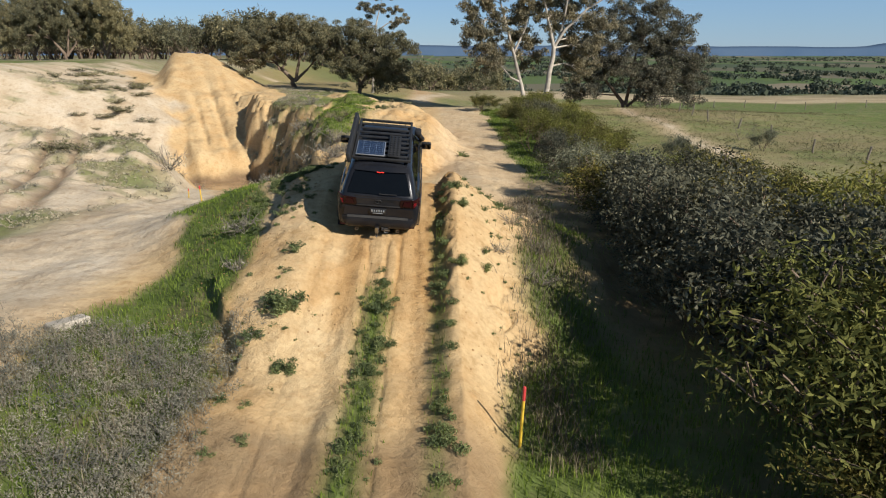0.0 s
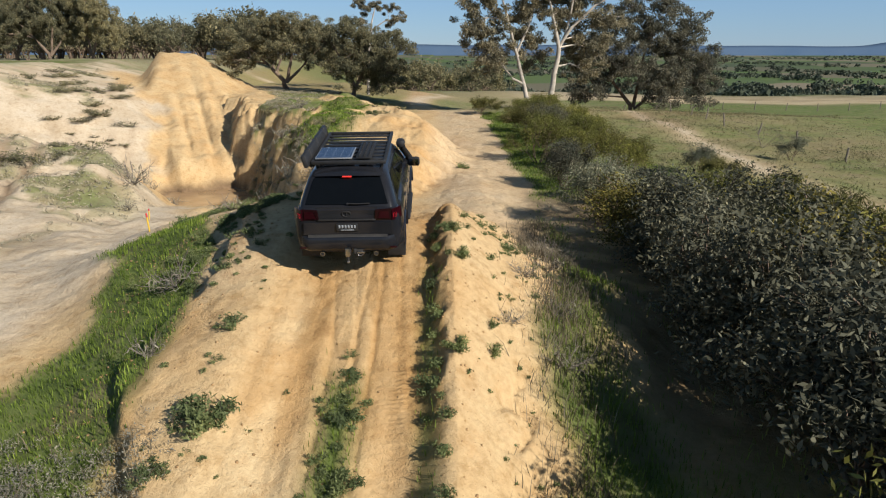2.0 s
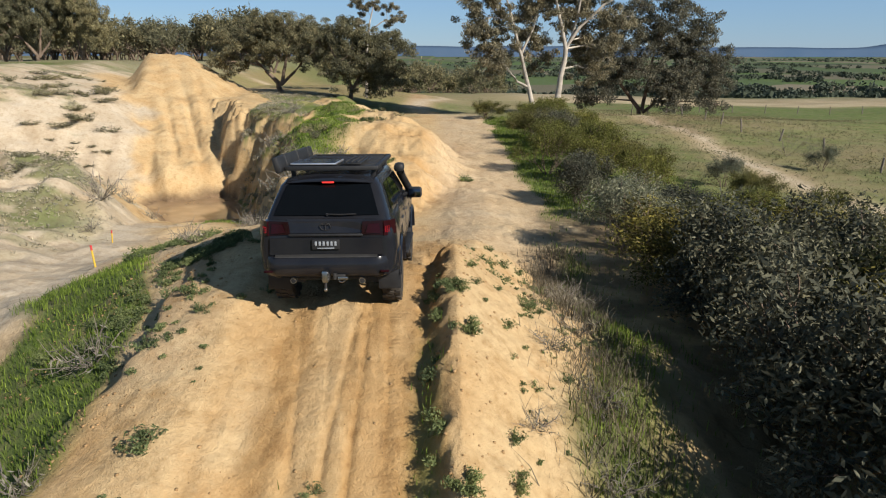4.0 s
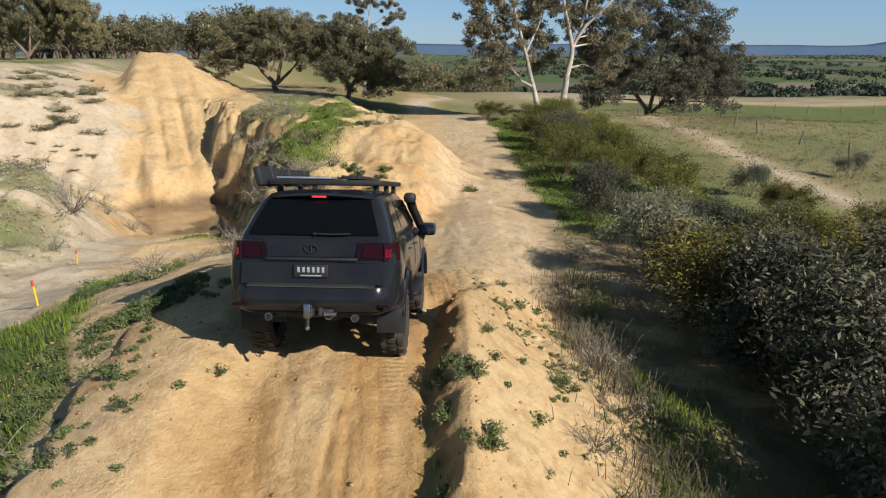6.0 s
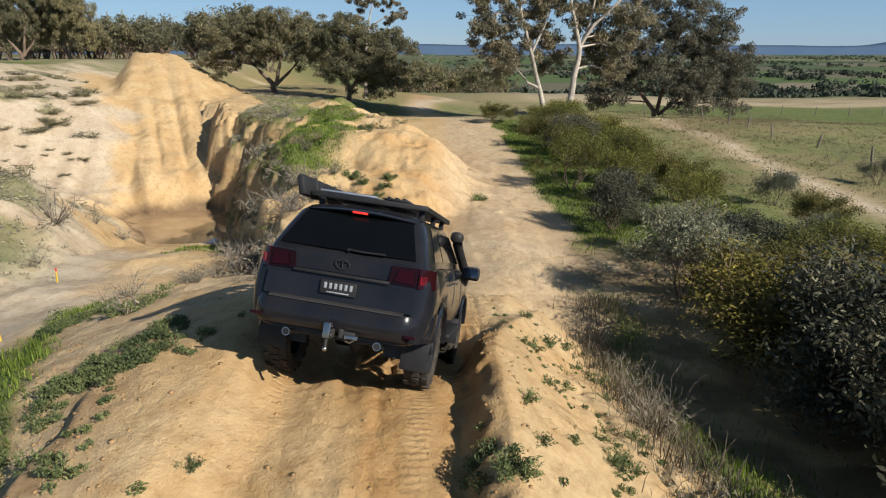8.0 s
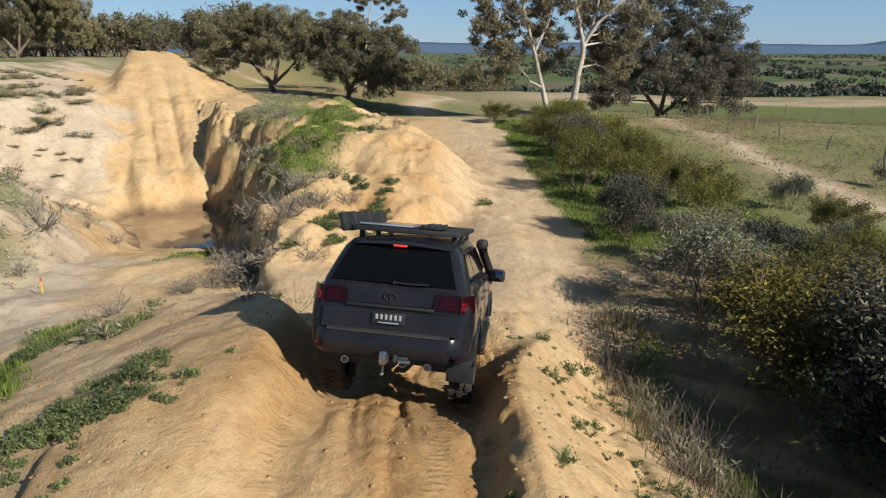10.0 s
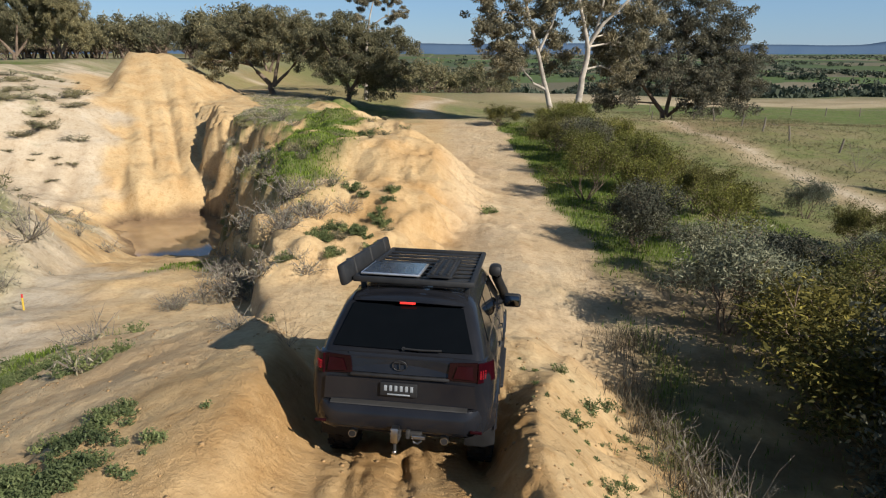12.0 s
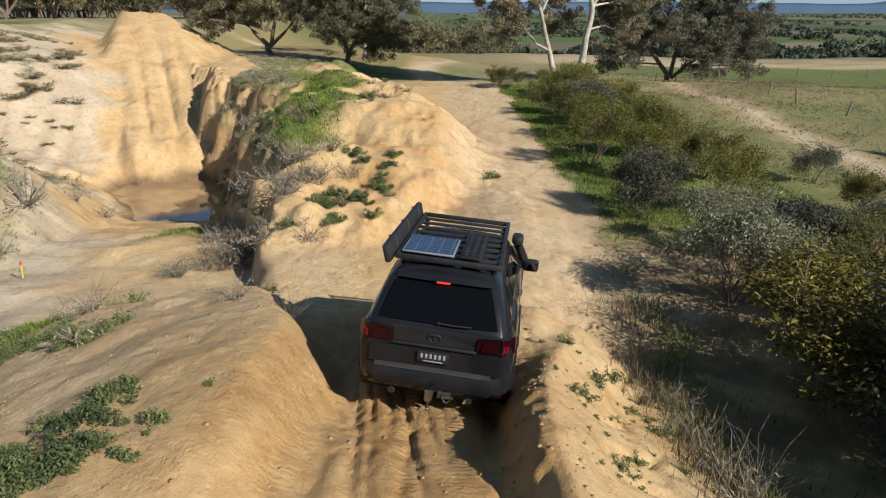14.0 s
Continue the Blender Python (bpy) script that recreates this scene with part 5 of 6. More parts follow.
    pipe(bm, rr, [0.075, 0.075, 0.07, 0.07, 0.068, 0.06], 8)
    fence = new("fence")
    tagged(fence, "old wire fence on weathered wooden posts", "fence")
    first = part("post", bm, MAT["dry_wood"], fence)
    tops = []
    for k in range(12):
        y = 36 + 5.4 * k + 1.1 * math.sin(k * 5.3)
        x = 26.2 - 0.05 * k + 0.2 * math.sin(k * 2.1)
        z = float(land(x, y))
        ob = first if k == 0 else new("post", first.data)
        ob.parent = fence
        ob.matrix_basis = pose(x, y, z - 0.2 - 0.15 * math.sin(k * 3.7), 6 * math.sin(k * 1.7), 9 * math.sin(k * 2.9), 40 * k)
        tops.append((x, y, z))
    for h in (0.3, 0.55, 0.8):
        bm = bmesh.new()
        pipe(bm, [(x, y, z + h) for x, y, z in tops], 0.006, 4)
        part("wire", bm, MAT["dry_wood"], fence)
    # field fence further off
    fence2 = new("fence")
    tagged(fence2, "distant wire fence across the green field", "fence")
    tops = []
    for k in range(26):
        x, y = 30 + 5.5 * k, 112 + 0.4 * k
        z = float(land(x, y))
        ob = new("post", first.data)
        ob.parent = fence2
        ob.matrix_basis = pose(x, y, z, 3 * math.sin(k * 1.3), 3 * math.sin(k * 2.3), 40 * k)
        tops.append((x, y, z))
    bm = bmesh.new()
    pipe(bm, [(x, y, z + 0.9) for x, y, z in tops], 0.012, 4)
    part("wire", bm, MAT["dry_wood"], fence2)

    # muddy pool in the pit
    m, nt, b = material("muddy water", 0.04, 0.0, 0.5)
    col = ramp(nt, noise_node(nt, 0.6, 4), (0.3, (0.22, 0.14, 0.075)), (0.7, (0.32, 0.215, 0.125)))
    nt.links.new(col, b.inputs["Base Color"])
    bump(nt, b, noise_node(nt, 3, 2), 0.04, 0.02)
    xs, ys = np.linspace(-25, -12, 14), np.linspace(49, 64, 16)
    X, Y = np.meshgrid(xs, ys)
    idx = np.arange(X.size).reshape(X.shape)
    fs = np.stack([idx[:-1, :-1], idx[:-1, 1:], idx[1:, 1:], idx[1:, :-1]], -1).reshape(-1, 4)
    tagged(mesh_part("water", np.stack([X, Y, np.full_like(X, -8.2)], -1).reshape(-1, 3), fs, m), "shallow pool of brown muddy water", "water", kind="structure")


def far_country():
    """Woods over the plain, and the hills that close it."""
    r = np.random.default_rng(77)
    n = 4200
    y = 420 * (9.5 ** r.random(n))
    x = r.uniform(-0.1, 0.85, n) * y
    ok = (vnoise(x, y * 0.35, 90, 2) + 0.5 * vnoise(x, y, 40, 3) > 0.02) & (x > -40 + 0.03 * y) & ((x > 60) | (y > 420))
    x, y = x[ok], y[ok]
    c = np.stack([x, y, land(x, y) + 3.0], -1)
    lv, lf = leaf_cloud(78, c, 4.5 + 5 * r.random(len(c)), 44000, 2.3, 0.6, flat=0.55)
    tagged(mesh_part("far_woods", lv, lf, MAT["far_wood"]), "dark woods scattered over the distant plain", "woods", kind="stuff")
    m, nt, b = material("hazed far hills", 1.0, 0.0, 0.0)
    # the blue of distance haze is mixed into the hills' base colour
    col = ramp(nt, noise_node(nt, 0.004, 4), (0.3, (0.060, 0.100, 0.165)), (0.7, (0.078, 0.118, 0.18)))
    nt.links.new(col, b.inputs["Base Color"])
    xs = np.linspace(-4500, 4500, 181)
    top = 30 + 9 * vnoise(xs, xs * 0, 900, 1) + 4 * vnoise(xs, xs * 0, 250, 2) + 26 * np.exp(-((xs - 3120) / 150) ** 2)
    rows = [(4560, np.full_like(xs, -80)), (4600, top * 0.6 - 10), (4660, top), (4740, np.full_like(xs, -80))]
    vs = np.concatenate([np.stack([xs, np.full_like(xs, yy), zz], -1) for yy, zz in rows])
    k = len(xs)
    idx = np.arange(len(vs)).reshape(4, k)
    fs = np.stack([idx[:-1, :-1], idx[:-1, 1:], idx[1:, 1:], idx[1:, :-1]], -1).reshape(-1, 4)
    tagged(mesh_part("backdrop", vs, fs, m, None, True), "low hills along the horizon, painted in haze blue", "hills", kind="structure")


plant_trees()
plant_shrubs()
plant_low_growth()
set_small_things()
far_country()


# ---- the car ----
def car_paint():
    m, nt, b = material("grey paint", 0.3, 0.15, 0.15)
    dust = ramp(nt, noise_node(nt, 1.3, 5, 0.6), (0.4, (0.011, 0.012, 0.016)), (0.8, (0.022, 0.022, 0.024)))
    nt.links.new(dust, b.inputs["Base Color"])
    rough = ramp(nt, noise_node(nt, 3.0, 6, 0.7), (0.3, (0.12, 0.12, 0.12)), (0.75, (0.3, 0.3, 0.3)))
    nt.links.new(rough, b.inputs["Roughness"])
    b.inputs["Coat Weight"].default_value = 0.22
    b.inputs["Coat Roughness"].default_value = 0.03
    return m


def glossy(name, colour, roughness=0.06, glow=None, metallic=0.0):
    m, nt, b = material(name, roughness, metallic, 0.5)
    col = ramp(nt, noise_node(nt, 5, 3), (0.3, tuple(c * 0.8 for c in colour)), (0.7, colour))
    nt.links.new(col, b.inputs["Base Color"])
    if glow:
        b.inputs["Emission Color"].default_value = (*glow[0], 1)
        b.inputs["Emission Strength"].default_value = glow[1]
    return m


def solar_cells():
    m, nt, b = material("solar cells", 0.12, 0.2, 0.6)
    tc = nt.nodes.new("ShaderNodeTexCoord")
    br = nt.nodes.new("ShaderNodeTexBrick")
    br.offset = 0.0
    br.inputs["Scale"].default_value = 1.0
    br.inputs["Brick Width"].default_value, br.inputs["Row Height"].default_value, br.inputs["Mortar Size"].default_value = 0.155, 0.105, 0.003
    br.inputs["Color1"].default_value, br.inputs["Color2"].default_value, br.inputs["Mortar"].default_value = (0.012, 0.024, 0.055, 1), (0.015, 0.028, 0.062, 1), (0.16, 0.18, 0.22, 1)
    nt.links.new(tc.outputs["Object"], br.inputs[0])
    nt.links.new(br.outputs[0], b.inputs["Base Color"])
    return m


def build_car():
    paint, black = car_paint(), plain("black plastic", (0.018, 0.018, 0.019), 0.55, vary=0.3)
    trim = plain("worn grey plastic", (0.032, 0.031, 0.030), 0.6, vary=0.3, scale=4)
    glass = glossy("tinted glass", (0.003, 0.0035, 0.004), 0.03)
    glass.node_tree.nodes["Principled BSDF"].inputs["Specular IOR Level"].default_value = 0.28
    red, lit = glossy("red lamp", (0.018, 0.002, 0.004), 0.12), glossy("lit red lamp", (0.5, 0.02, 0.02), 0.2, ((1.0, 0.05, 0.03), 0.5))
    smoke = glossy("smoked lamp", (0.012, 0.003, 0.004), 0.06)
    for lens in (red, smoke):
        lens.node_tree.nodes["Principled BSDF"].inputs["Specular IOR Level"].default_value = 0.2
    steel = glossy("worn steel", (0.42, 0.41, 0.40), 0.28, metallic=1.0)
    rubber = plain("dusty rubber", (0.045, 0.038, 0.03), 0.9, vary=0.45, scale=8)
    rim_m = glossy("dark alloy", (0.05, 0.05, 0.052), 0.35, metallic=0.7)
    white = plain("white print", (0.26, 0.28, 0.30), 0.5, vary=0.05)
    root = new("station_wagon")

    # lower body: stations along the car, the lower edge arched over the wheels
    side = ((0.80, 0.56), (0.93, 0.60), (0.975, 0.72), (0.99, 0.93), (0.985, 1.08), (0.965, 1.22), (0.94, 1.30), (0.90, 1.37), (0.80, 1.405), (0.45, 1.415), (0, 1.42))
    ys = sorted(set([-1.05, -1.035, -1.01, -0.96, -0.88, -0.75, -0.62] + [round(0.05 * k - 0.55, 3) for k in range(23)] + [0.7, 0.95, 1.2, 1.5, 1.8, 2.1]
                    + [round(0.05 * k + 2.3, 3) for k in range(23)] + [3.5, 3.6, 3.68, 3.73, 3.76]))
    rows = []
    for y in ys:
        low = 0.56
        for yw in (0.0, 2.85):
            d = abs(y - yw)
            if d < 0.5:
                low = max(low, 0.43 + math.sqrt(max(0.0, 0.5 ** 2 - d ** 2)))
        wide = float(np.interp(y, (-1.05, -1.035, -1.01, -0.96, -0.88, -0.7, 2.3, 3.2, 3.6, 3.73, 3.76), (0.82, 0.885, 0.93, 0.965, 0.985, 1.0, 1.0, 0.98, 0.92, 0.84, 0.78)))
        high = float(np.interp(y, (-1.05, -1.0, -0.9, 2.2, 2.5, 3.4, 3.7, 3.76), (1.37, 1.40, 1.42, 1.42, 1.36, 1.24, 1.12, 1.05)))
        half = [(x * wide, low + (z - 0.56) / 0.86 * (high - low)) for x, z in side]
        rows.append([Vector((x, y, z)) for x, z in half] + [Vector((-x, y, z)) for x, z in half[-2::-1]])
    bm = bmesh.new()
    grid_mesh(bm, rows)
    body = part("body", bm, paint, root, "dusty dark grey paint")

    # cabin with raked rear and windscreen
    prof = ((0.90, 1.36), (0.875, 1.45), (0.80, 1.66), (0.735, 1.82), (0.67, 1.90), (0.55, 1.935), (0.3, 1.955), (0, 1.96))
    back = lambda z: -0.99 + max(0.0, z - 1.40) * 0.86 + max(0.0, z - 1.84) * 1.2
    front = lambda z: 2.40 - max(0.0, z - 1.38) * 1.55
    rows = []
    for u in (0, 0.012, 0.03, 0.08, 0.2, 0.35, 0.5, 0.65, 0.8, 0.92, 0.97, 1.0):
        wide = float(np.interp(u, (0, 0.012, 0.03, 0.08, 0.6, 0.97, 1.0), (0.87, 0.93, 0.965, 1.0, 1.0, 0.97, 0.9)))
        half = [Vector((x * wide, back(z) + u * (front(z) - back(z)), z)) for x, z in prof]
        rows.append(half + [Vector((-v.x, v.y, v.z)) for v in half[-2::-1]])
    bm = bmesh.new()
    grid_mesh(bm, rows)
    part("cabin", bm, paint, root)

    # glass
    bm = bmesh.new()
    panel(bm, ((-0.74, back(1.44) + 0.002, 1.44), (0.74, back(1.44) + 0.002, 1.44), (0.60, back(1.83) - 0.004, 1.83), (-0.60, back(1.83) - 0.004, 1.83)), 0.012, 10, 0.015)
    part("rear_window", bm, glass, root, "dark tinted rear window")
    sx = lambda z: float(np.interp(z, [p[1] for p in prof[:4]], [p[0] for p in prof[:4]])) + 0.002
    for s in (1, -1):
        for y0, y1, top0, top1 in ((-0.52, 0.16, -0.28, 0.16), (0.24, 1.02, 0.24, 1.00), (1.10, 1.98, 1.08, 1.50)):
            bm = bmesh.new()
            panel(bm, ((s * sx(1.46), y0, 1.46), (s * sx(1.46), y1, 1.46), (s * sx(1.81), top1, 1.81), (s * sx(1.81), top0, 1.81)), 0.008, 4, 0.0, (s, 0, 0.3))
            part("side_window", bm, glass, root)
        bm = bmesh.new()
        pipe(bm, [(s * 0.955, 1.0, 1.20), (s * 0.995, 1.02, 1.20), (s * 0.995, 1.2, 1.20), (s * 0.955, 1.22, 1.20)], 0.014)
        part("door_handle", bm, trim, root)
        bm = bmesh.new()
        pipe(bm, [(s * 0.955, 0.16, 1.20), (s * 0.995, 0.18, 1.20), (s * 0.995, 0.36, 1.20), (s * 0.955, 0.38, 1.20)], 0.014)
        part("door_handle", bm, trim, root)
        # door gaps
        for y in (0.2, 1.06, 2.02):
            bm = bmesh.new()
            pipe(bm, [(s * 0.935, y, 0.62), (s * 0.991, y, 0.93), (s * 0.985, y, 1.1), (s * 0.942, y, 1.32), (s * 0.902, y, 1.38)], 0.006, 5)
            part("door_gap", bm, black, root)
        # running board
        bm = bmesh.new()
        box(bm, s * 0.98 - 0.09, s * 0.98 + 0.07, 0.62, 2.2, 0.5, 0.56, 0.02)
        part("side_step", bm, black, root)
        # wheel arch liner and mud flap
        for yw in (0.0, 2.85):
            bm = bmesh.new()
            arc = [(math.cos(a), math.sin(a)) for a in np.linspace(-0.2, math.pi + 0.2, 15)]
            grid_mesh(bm, [[Vector((s * x, yw + 0.495 * c, 0.43 + 0.495 * d)) for c, d in arc] for x in (0.45, 0.93)], False)
            part("arch_liner", bm, black, root)
            bm = bmesh.new()
            grid_mesh(bm, [[Vector((s * x, yw + r * c, 0.43 + r * d)) for c, d in arc[1:-1]] for x, r in ((0.93, 0.49), (1.0, 0.50), (1.015, 0.53), (0.985, 0.57))], False)
            part("wheel_arch", bm, paint, root)
            bm = bmesh.new()
            box(bm, s * 0.83 - 0.17, s * 0.83 + 0.17, yw - 0.55, yw - 0.53, 0.24, 0.62, 0.008)
            part("mud_flap", bm, black, root)
        # tail lamp in three fields
        bm = bmesh.new()
        panel(bm, ((s * 0.50, -1.045, 1.19), (s * 0.80, -1.025, 1.17), (s * 0.80, -1.01, 1.375), (s * 0.52, -1.035, 1.365)), 0.03, 4)
        lamp = part("tail_lamp", bm, smoke, root, "smoked red tail lamp")
        bm = bmesh.new()
        panel(bm, ((s * 0.56, -1.078, 1.215), (s * 0.77, -1.062, 1.20), (s * 0.75, -1.05, 1.34), (s * 0.60, -1.068, 1.335)), 0.008, 3)
        part("lens", bm, red, lamp)
        bm = bmesh.new()
        panel(bm, ((s * 0.80, -1.055, 1.17), (s * 0.965, -0.86, 1.17), (s * 0.945, -0.84, 1.37), (s * 0.80, -1.04, 1.375)), 0.02, 4, 0.03)
        part("corner_lens", bm, red, lamp)
        bm = bmesh.new()
        panel(bm, ((s * 0.825, -1.062, 1.22), (s * 0.90, -0.975, 1.22), (s * 0.895, -0.965, 1.30), (s * 0.825, -1.055, 1.30)), 0.006, 2)
        part("inner_lens", bm, glossy("bright red lens", (0.09, 0.005, 0.01), 0.12), lamp)
        bm = bmesh.new()
        for i in range(3):
            for j in range(4):
                box(bm, s * (0.842 + 0.022 * i) - 0.006, s * (0.842 + 0.022 * i) + 0.006, -1.064 + 0.024 * i, -1.05 + 0.024 * i, 1.215 + 0.024 * j, 1.227 + 0.024 * j, 0)
        part("light_points", bm, glossy("red light points", (0.35, 0.01, 0.02), 0.2), lamp)
        # reflector, exhaust
        bm = bmesh.new()
        box(bm, s * 0.82 - 0.06, s * 0.82 + 0.06, -1.15, -1.13, 0.66, 0.69, 0.004)
        part("reflector", bm, red, root)
        bm = bmesh.new()
        pipe(bm, [(s * 0.49, -0.5, 0.55), (s * 0.49, -0.9, 0.53), (s * 0.49, -1.08, 0.52)], [0.034, 0.036, 0.045], 12)
        tip = part("exhaust_tip", bm, steel, root)
        # black disc stands in for the shade inside the closed pipe end
        bm = bmesh.new()
        pipe(bm, [(s * 0.49, -1.076, 0.52), (s * 0.49, -1.083, 0.52)], 0.036, 12)
        part("bore", bm, black, tip)
        # mirror on its arm
        bm = bmesh.new()
        box(bm, s * 1.10 - 0.13, s * 1.10 + 0.13, 1.93, 2.06, 1.25, 1.45, 0.045)
        box(bm, s * 0.93 - 0.06, s * 0.93 + 0.06, 1.95, 2.03, 1.29, 1.36, 0.02)
        mir = part("door_mirror", bm, black, root)
        bm = bmesh.new()
        box(bm, s * 1.10 - 0.105, s * 1.10 + 0.105, 1.92, 1.935, 1.275, 1.425, 0.004)
        part("mirror_glass", bm, glossy("mirror", (0.12, 0.12, 0.13), 0.05, metallic=1.0), mir)
        # head lamp
        bm = bmesh.new()
        box(bm, s * 0.66 - 0.15, s * 0.66 + 0.15, 3.62, 3.74, 0.93, 1.09, 0.03)
        part("head_lamp", bm, glossy("clear lamp", (0.5, 0.52, 0.55), 0.1), root)

    # tailgate skin with its garnish, badge, plate and wiper
    bm = bmesh.new()
    panel(bm, ((-0.80, -1.058, 0.90), (0.80, -1.058, 0.90), (0.78, -1.062, 1.14), (-0.78, -1.062, 1.14)), 0.02, 8, -0.012)
    part("tailgate_panel", bm, paint, root)
    bm = bmesh.new()
    box(bm, -0.52, 0.52, -1.085, -1.04, 1.165, 1.20, 0.012)
    part("garnish", bm, black, root)
    bm = bmesh.new()
    panel(bm, ((-0.51, -1.04, 1.205), (0.51, -1.04, 1.205), (0.55, -1.005, 1.40), (-0.55, -1.005, 1.40)), 0.016, 8, 0.012)
    part("tailgate_upper", bm, paint, root)
    bm = bmesh.new()
    ring = [(0.075 * math.cos(a), -1.07, 1.30 + 0.052 * math.sin(a)) for a in np.linspace(0, 2 * math.pi, 21)]
    pipe(bm, ring, 0.007, 6, False)
    pipe(bm, [(-0.045, -1.07, 1.33), (0, -1.07, 1.335), (0.045, -1.07, 1.33)], 0.006, 6)
    pipe(bm, [(0, -1.07, 1.335), (0, -1.07, 1.255)], 0.006, 6)
    part("badge", bm, black, root, "dark oval badge")
    bm = bmesh.new()
    box(bm, -0.195, 0.195, -1.10, -1.075, 0.978, 1.122, 0.01)
    plate = part("number_plate", bm, black, root, "black plate with pale bars")
    bm = bmesh.new()
    for k in range(6):
        x = -0.138 + 0.055 * k
        box(bm, x - 0.015, x + 0.015, -1.104, -1.098, 1.035, 1.095, 0.002)
    box(bm, -0.12, 0.12, -1.106, -1.098, 0.992, 1.006, 0.002)
    part("plate_bars", bm, white, plate)
    bm = bmesh.new()
    pipe(bm, [(0.02, -0.985, 1.46), (0.2, -0.988, 1.455), (0.42, -0.985, 1.462)], 0.011, 6)
    pipe(bm, [(0.02, -0.94, 1.44), (0.02, -0.985, 1.46)], 0.02, 8)
    part("wiper", bm, black, root)
    bm = bmesh.new()
    rows = [[Vector((x, y + 0.10 * (x / 0.62) ** 2, z - 0.035 * (x / 0.62) ** 2)) for x in np.linspace(-0.62, 0.62, 13)] for y, z in ((-0.44, 1.935), (-0.66, 1.905), (-0.69, 1.885), (-0.66, 1.865), (-0.50, 1.86))]
    grid_mesh(bm, rows, False)
    spoiler = part("roof_spoiler", bm, paint, root)
    bm = bmesh.new()
    box(bm, -0.085, 0.085, -0.70, -0.675, 1.862, 1.885, 0.004)
    part("brake_lamp", bm, lit, spoiler, "lit red strip")

    # bumper
    bm = bmesh.new()
    rows = []
    for x in np.linspace(-1.0, 1.0, 21):
        back_y = -1.15 + 0.36 * max(0, abs(x) - 0.70) ** 2 / 0.09
        rows.append([Vector((x, back_y + 0.26, 0.60)), Vector((x, back_y + 0.05, 0.60)), Vector((x, back_y, 0.66)), Vector((x, back_y - 0.005, 0.80)), Vector((x, back_y + 0.03, 0.875)), Vector((x, back_y + 0.20, 0.90)), Vector((x, back_y + 0.3, 0.9))])
    grid_mesh(bm, rows)
    bumper = part("rear_bumper", bm, paint, root)
    bm = bmesh.new()
    rows = [[Vector((x, y, z)) for x in np.linspace(-0.72, 0.72, 9)] for y, z in ((-1.135, 0.872), (-1.13, 0.884), (-1.06, 0.906), (-1.04, 0.90))]
    grid_mesh(bm, rows, False)
    part("step_pad", bm, trim, bumper, "scuffed grey step pad")

    # tow bar, hitch, axle and underside
    bm = bmesh.new()
    box(bm, -0.55, 0.55, -0.95, -0.87, 0.50, 0.58, 0.012)
    box(bm, -0.045, 0.045, -1.24, -0.9, 0.55, 0.64, 0.01)
    pipe(bm, [(0.0, -1.25, 0.56), (0.0, -1.25, 0.50), (0.0, -1.25, 0.44)], [0.02, 0.018, 0.02], 10)
    part("tow_bar", bm, trim, root, "dark steel hitch")
    bm = bmesh.new()
    box(bm, -0.038, 0.038, -1.285, -1.19, 0.55, 0.71, 0.008)
    for z in (0.585, 0.63, 0.675):
        pipe(bm, [(-0.05, -1.24, z), (0.05, -1.24, z)], 0.009, 8)
    part("hitch_bracket", bm, steel, root, "bright steel drop bracket with pins")
    bm = bmesh.new()
    box(bm, 0.16, 0.30, -1.175, -1.12, 0.56, 0.60, 0.006)
    pipe(bm, [(0.17, -1.18, 0.58), (0.19, -1.2, 0.54), (0.23, -1.2, 0.53), (0.27, -1.19, 0.56)], 0.01, 6)
    part("wiring_plug", bm, steel, root)
    bm = bmesh.new()
    bmesh.ops.create_uvsphere(bm, u_segments=12, v_segments=8, radius=0.027, matrix=Matrix.Translation((0.0, -1.25, 0.44)))
    part("tow_ball", bm, steel, root)
    bm = bmesh.new()
    box(bm, 0.10, 0.26, -1.16, -1.10, 0.58, 0.63, 0.006)
    box(bm, 0.10, 0.14, -1.18, -1.12, 0.56, 0.65, 0.006)
    part("trailer_socket", bm, trim, root)
    bm = bmesh.new()
    pipe(bm, [(-0.72, 0, 0.42), (-0.2, 0, 0.42), (0.2, 0, 0.42), (0.72, 0, 0.42)], [0.05, 0.05, 0.05, 0.05], 10)
    bmesh.ops.create_uvsphere(bm, u_segments=14, v_segments=10, radius=0.16, matrix=Matrix.Translation((0.05, 0, 0.42)))
    part("rear_axle", bm, black, root)
    bm = bmesh.new()
    box(bm, -0.72, 0.72, -0.98, 3.6, 0.58, 0.66, 0.02)
    box(bm, -0.5, -0.4, -0.9, 3.5, 0.48, 0.6, 0.01)
    box(bm, 0.4, 0.5, -0.9, 3.5, 0.48, 0.6, 0.01)
    part("underbody", bm, black, root)
    bm = bmesh.new()
    box(bm, -0.93, 0.93, 3.66, 3.86, 0.55, 0.85, 0.05)
    pipe(bm, [(-0.5, 3.84, 0.8), (-0.48, 3.84, 1.12), (0.48, 3.84, 1.12), (0.5, 3.84, 0.8)], 0.035, 10)
    part("bull_bar", bm, black, root)
    bm = bmesh.new()
    box(bm, -0.45, 0.45, 3.72, 3.79, 0.88, 1.07, 0.02)
    part("grille", bm, black, root)
    bm = bmesh.new()
    panel(bm, ((-0.74, front(1.43) - 0.004, 1.43), (0.74, front(1.43) - 0.004, 1.43), (0.64, front(1.86) + 0.003, 1.86), (-0.64, front(1.86) + 0.003, 1.86)), 0.01, 8, 0.03, (0, 1, 0.6))
    part("windscreen", bm, glass, root)

    # snorkel along the pillar
    bm = bmesh.new()
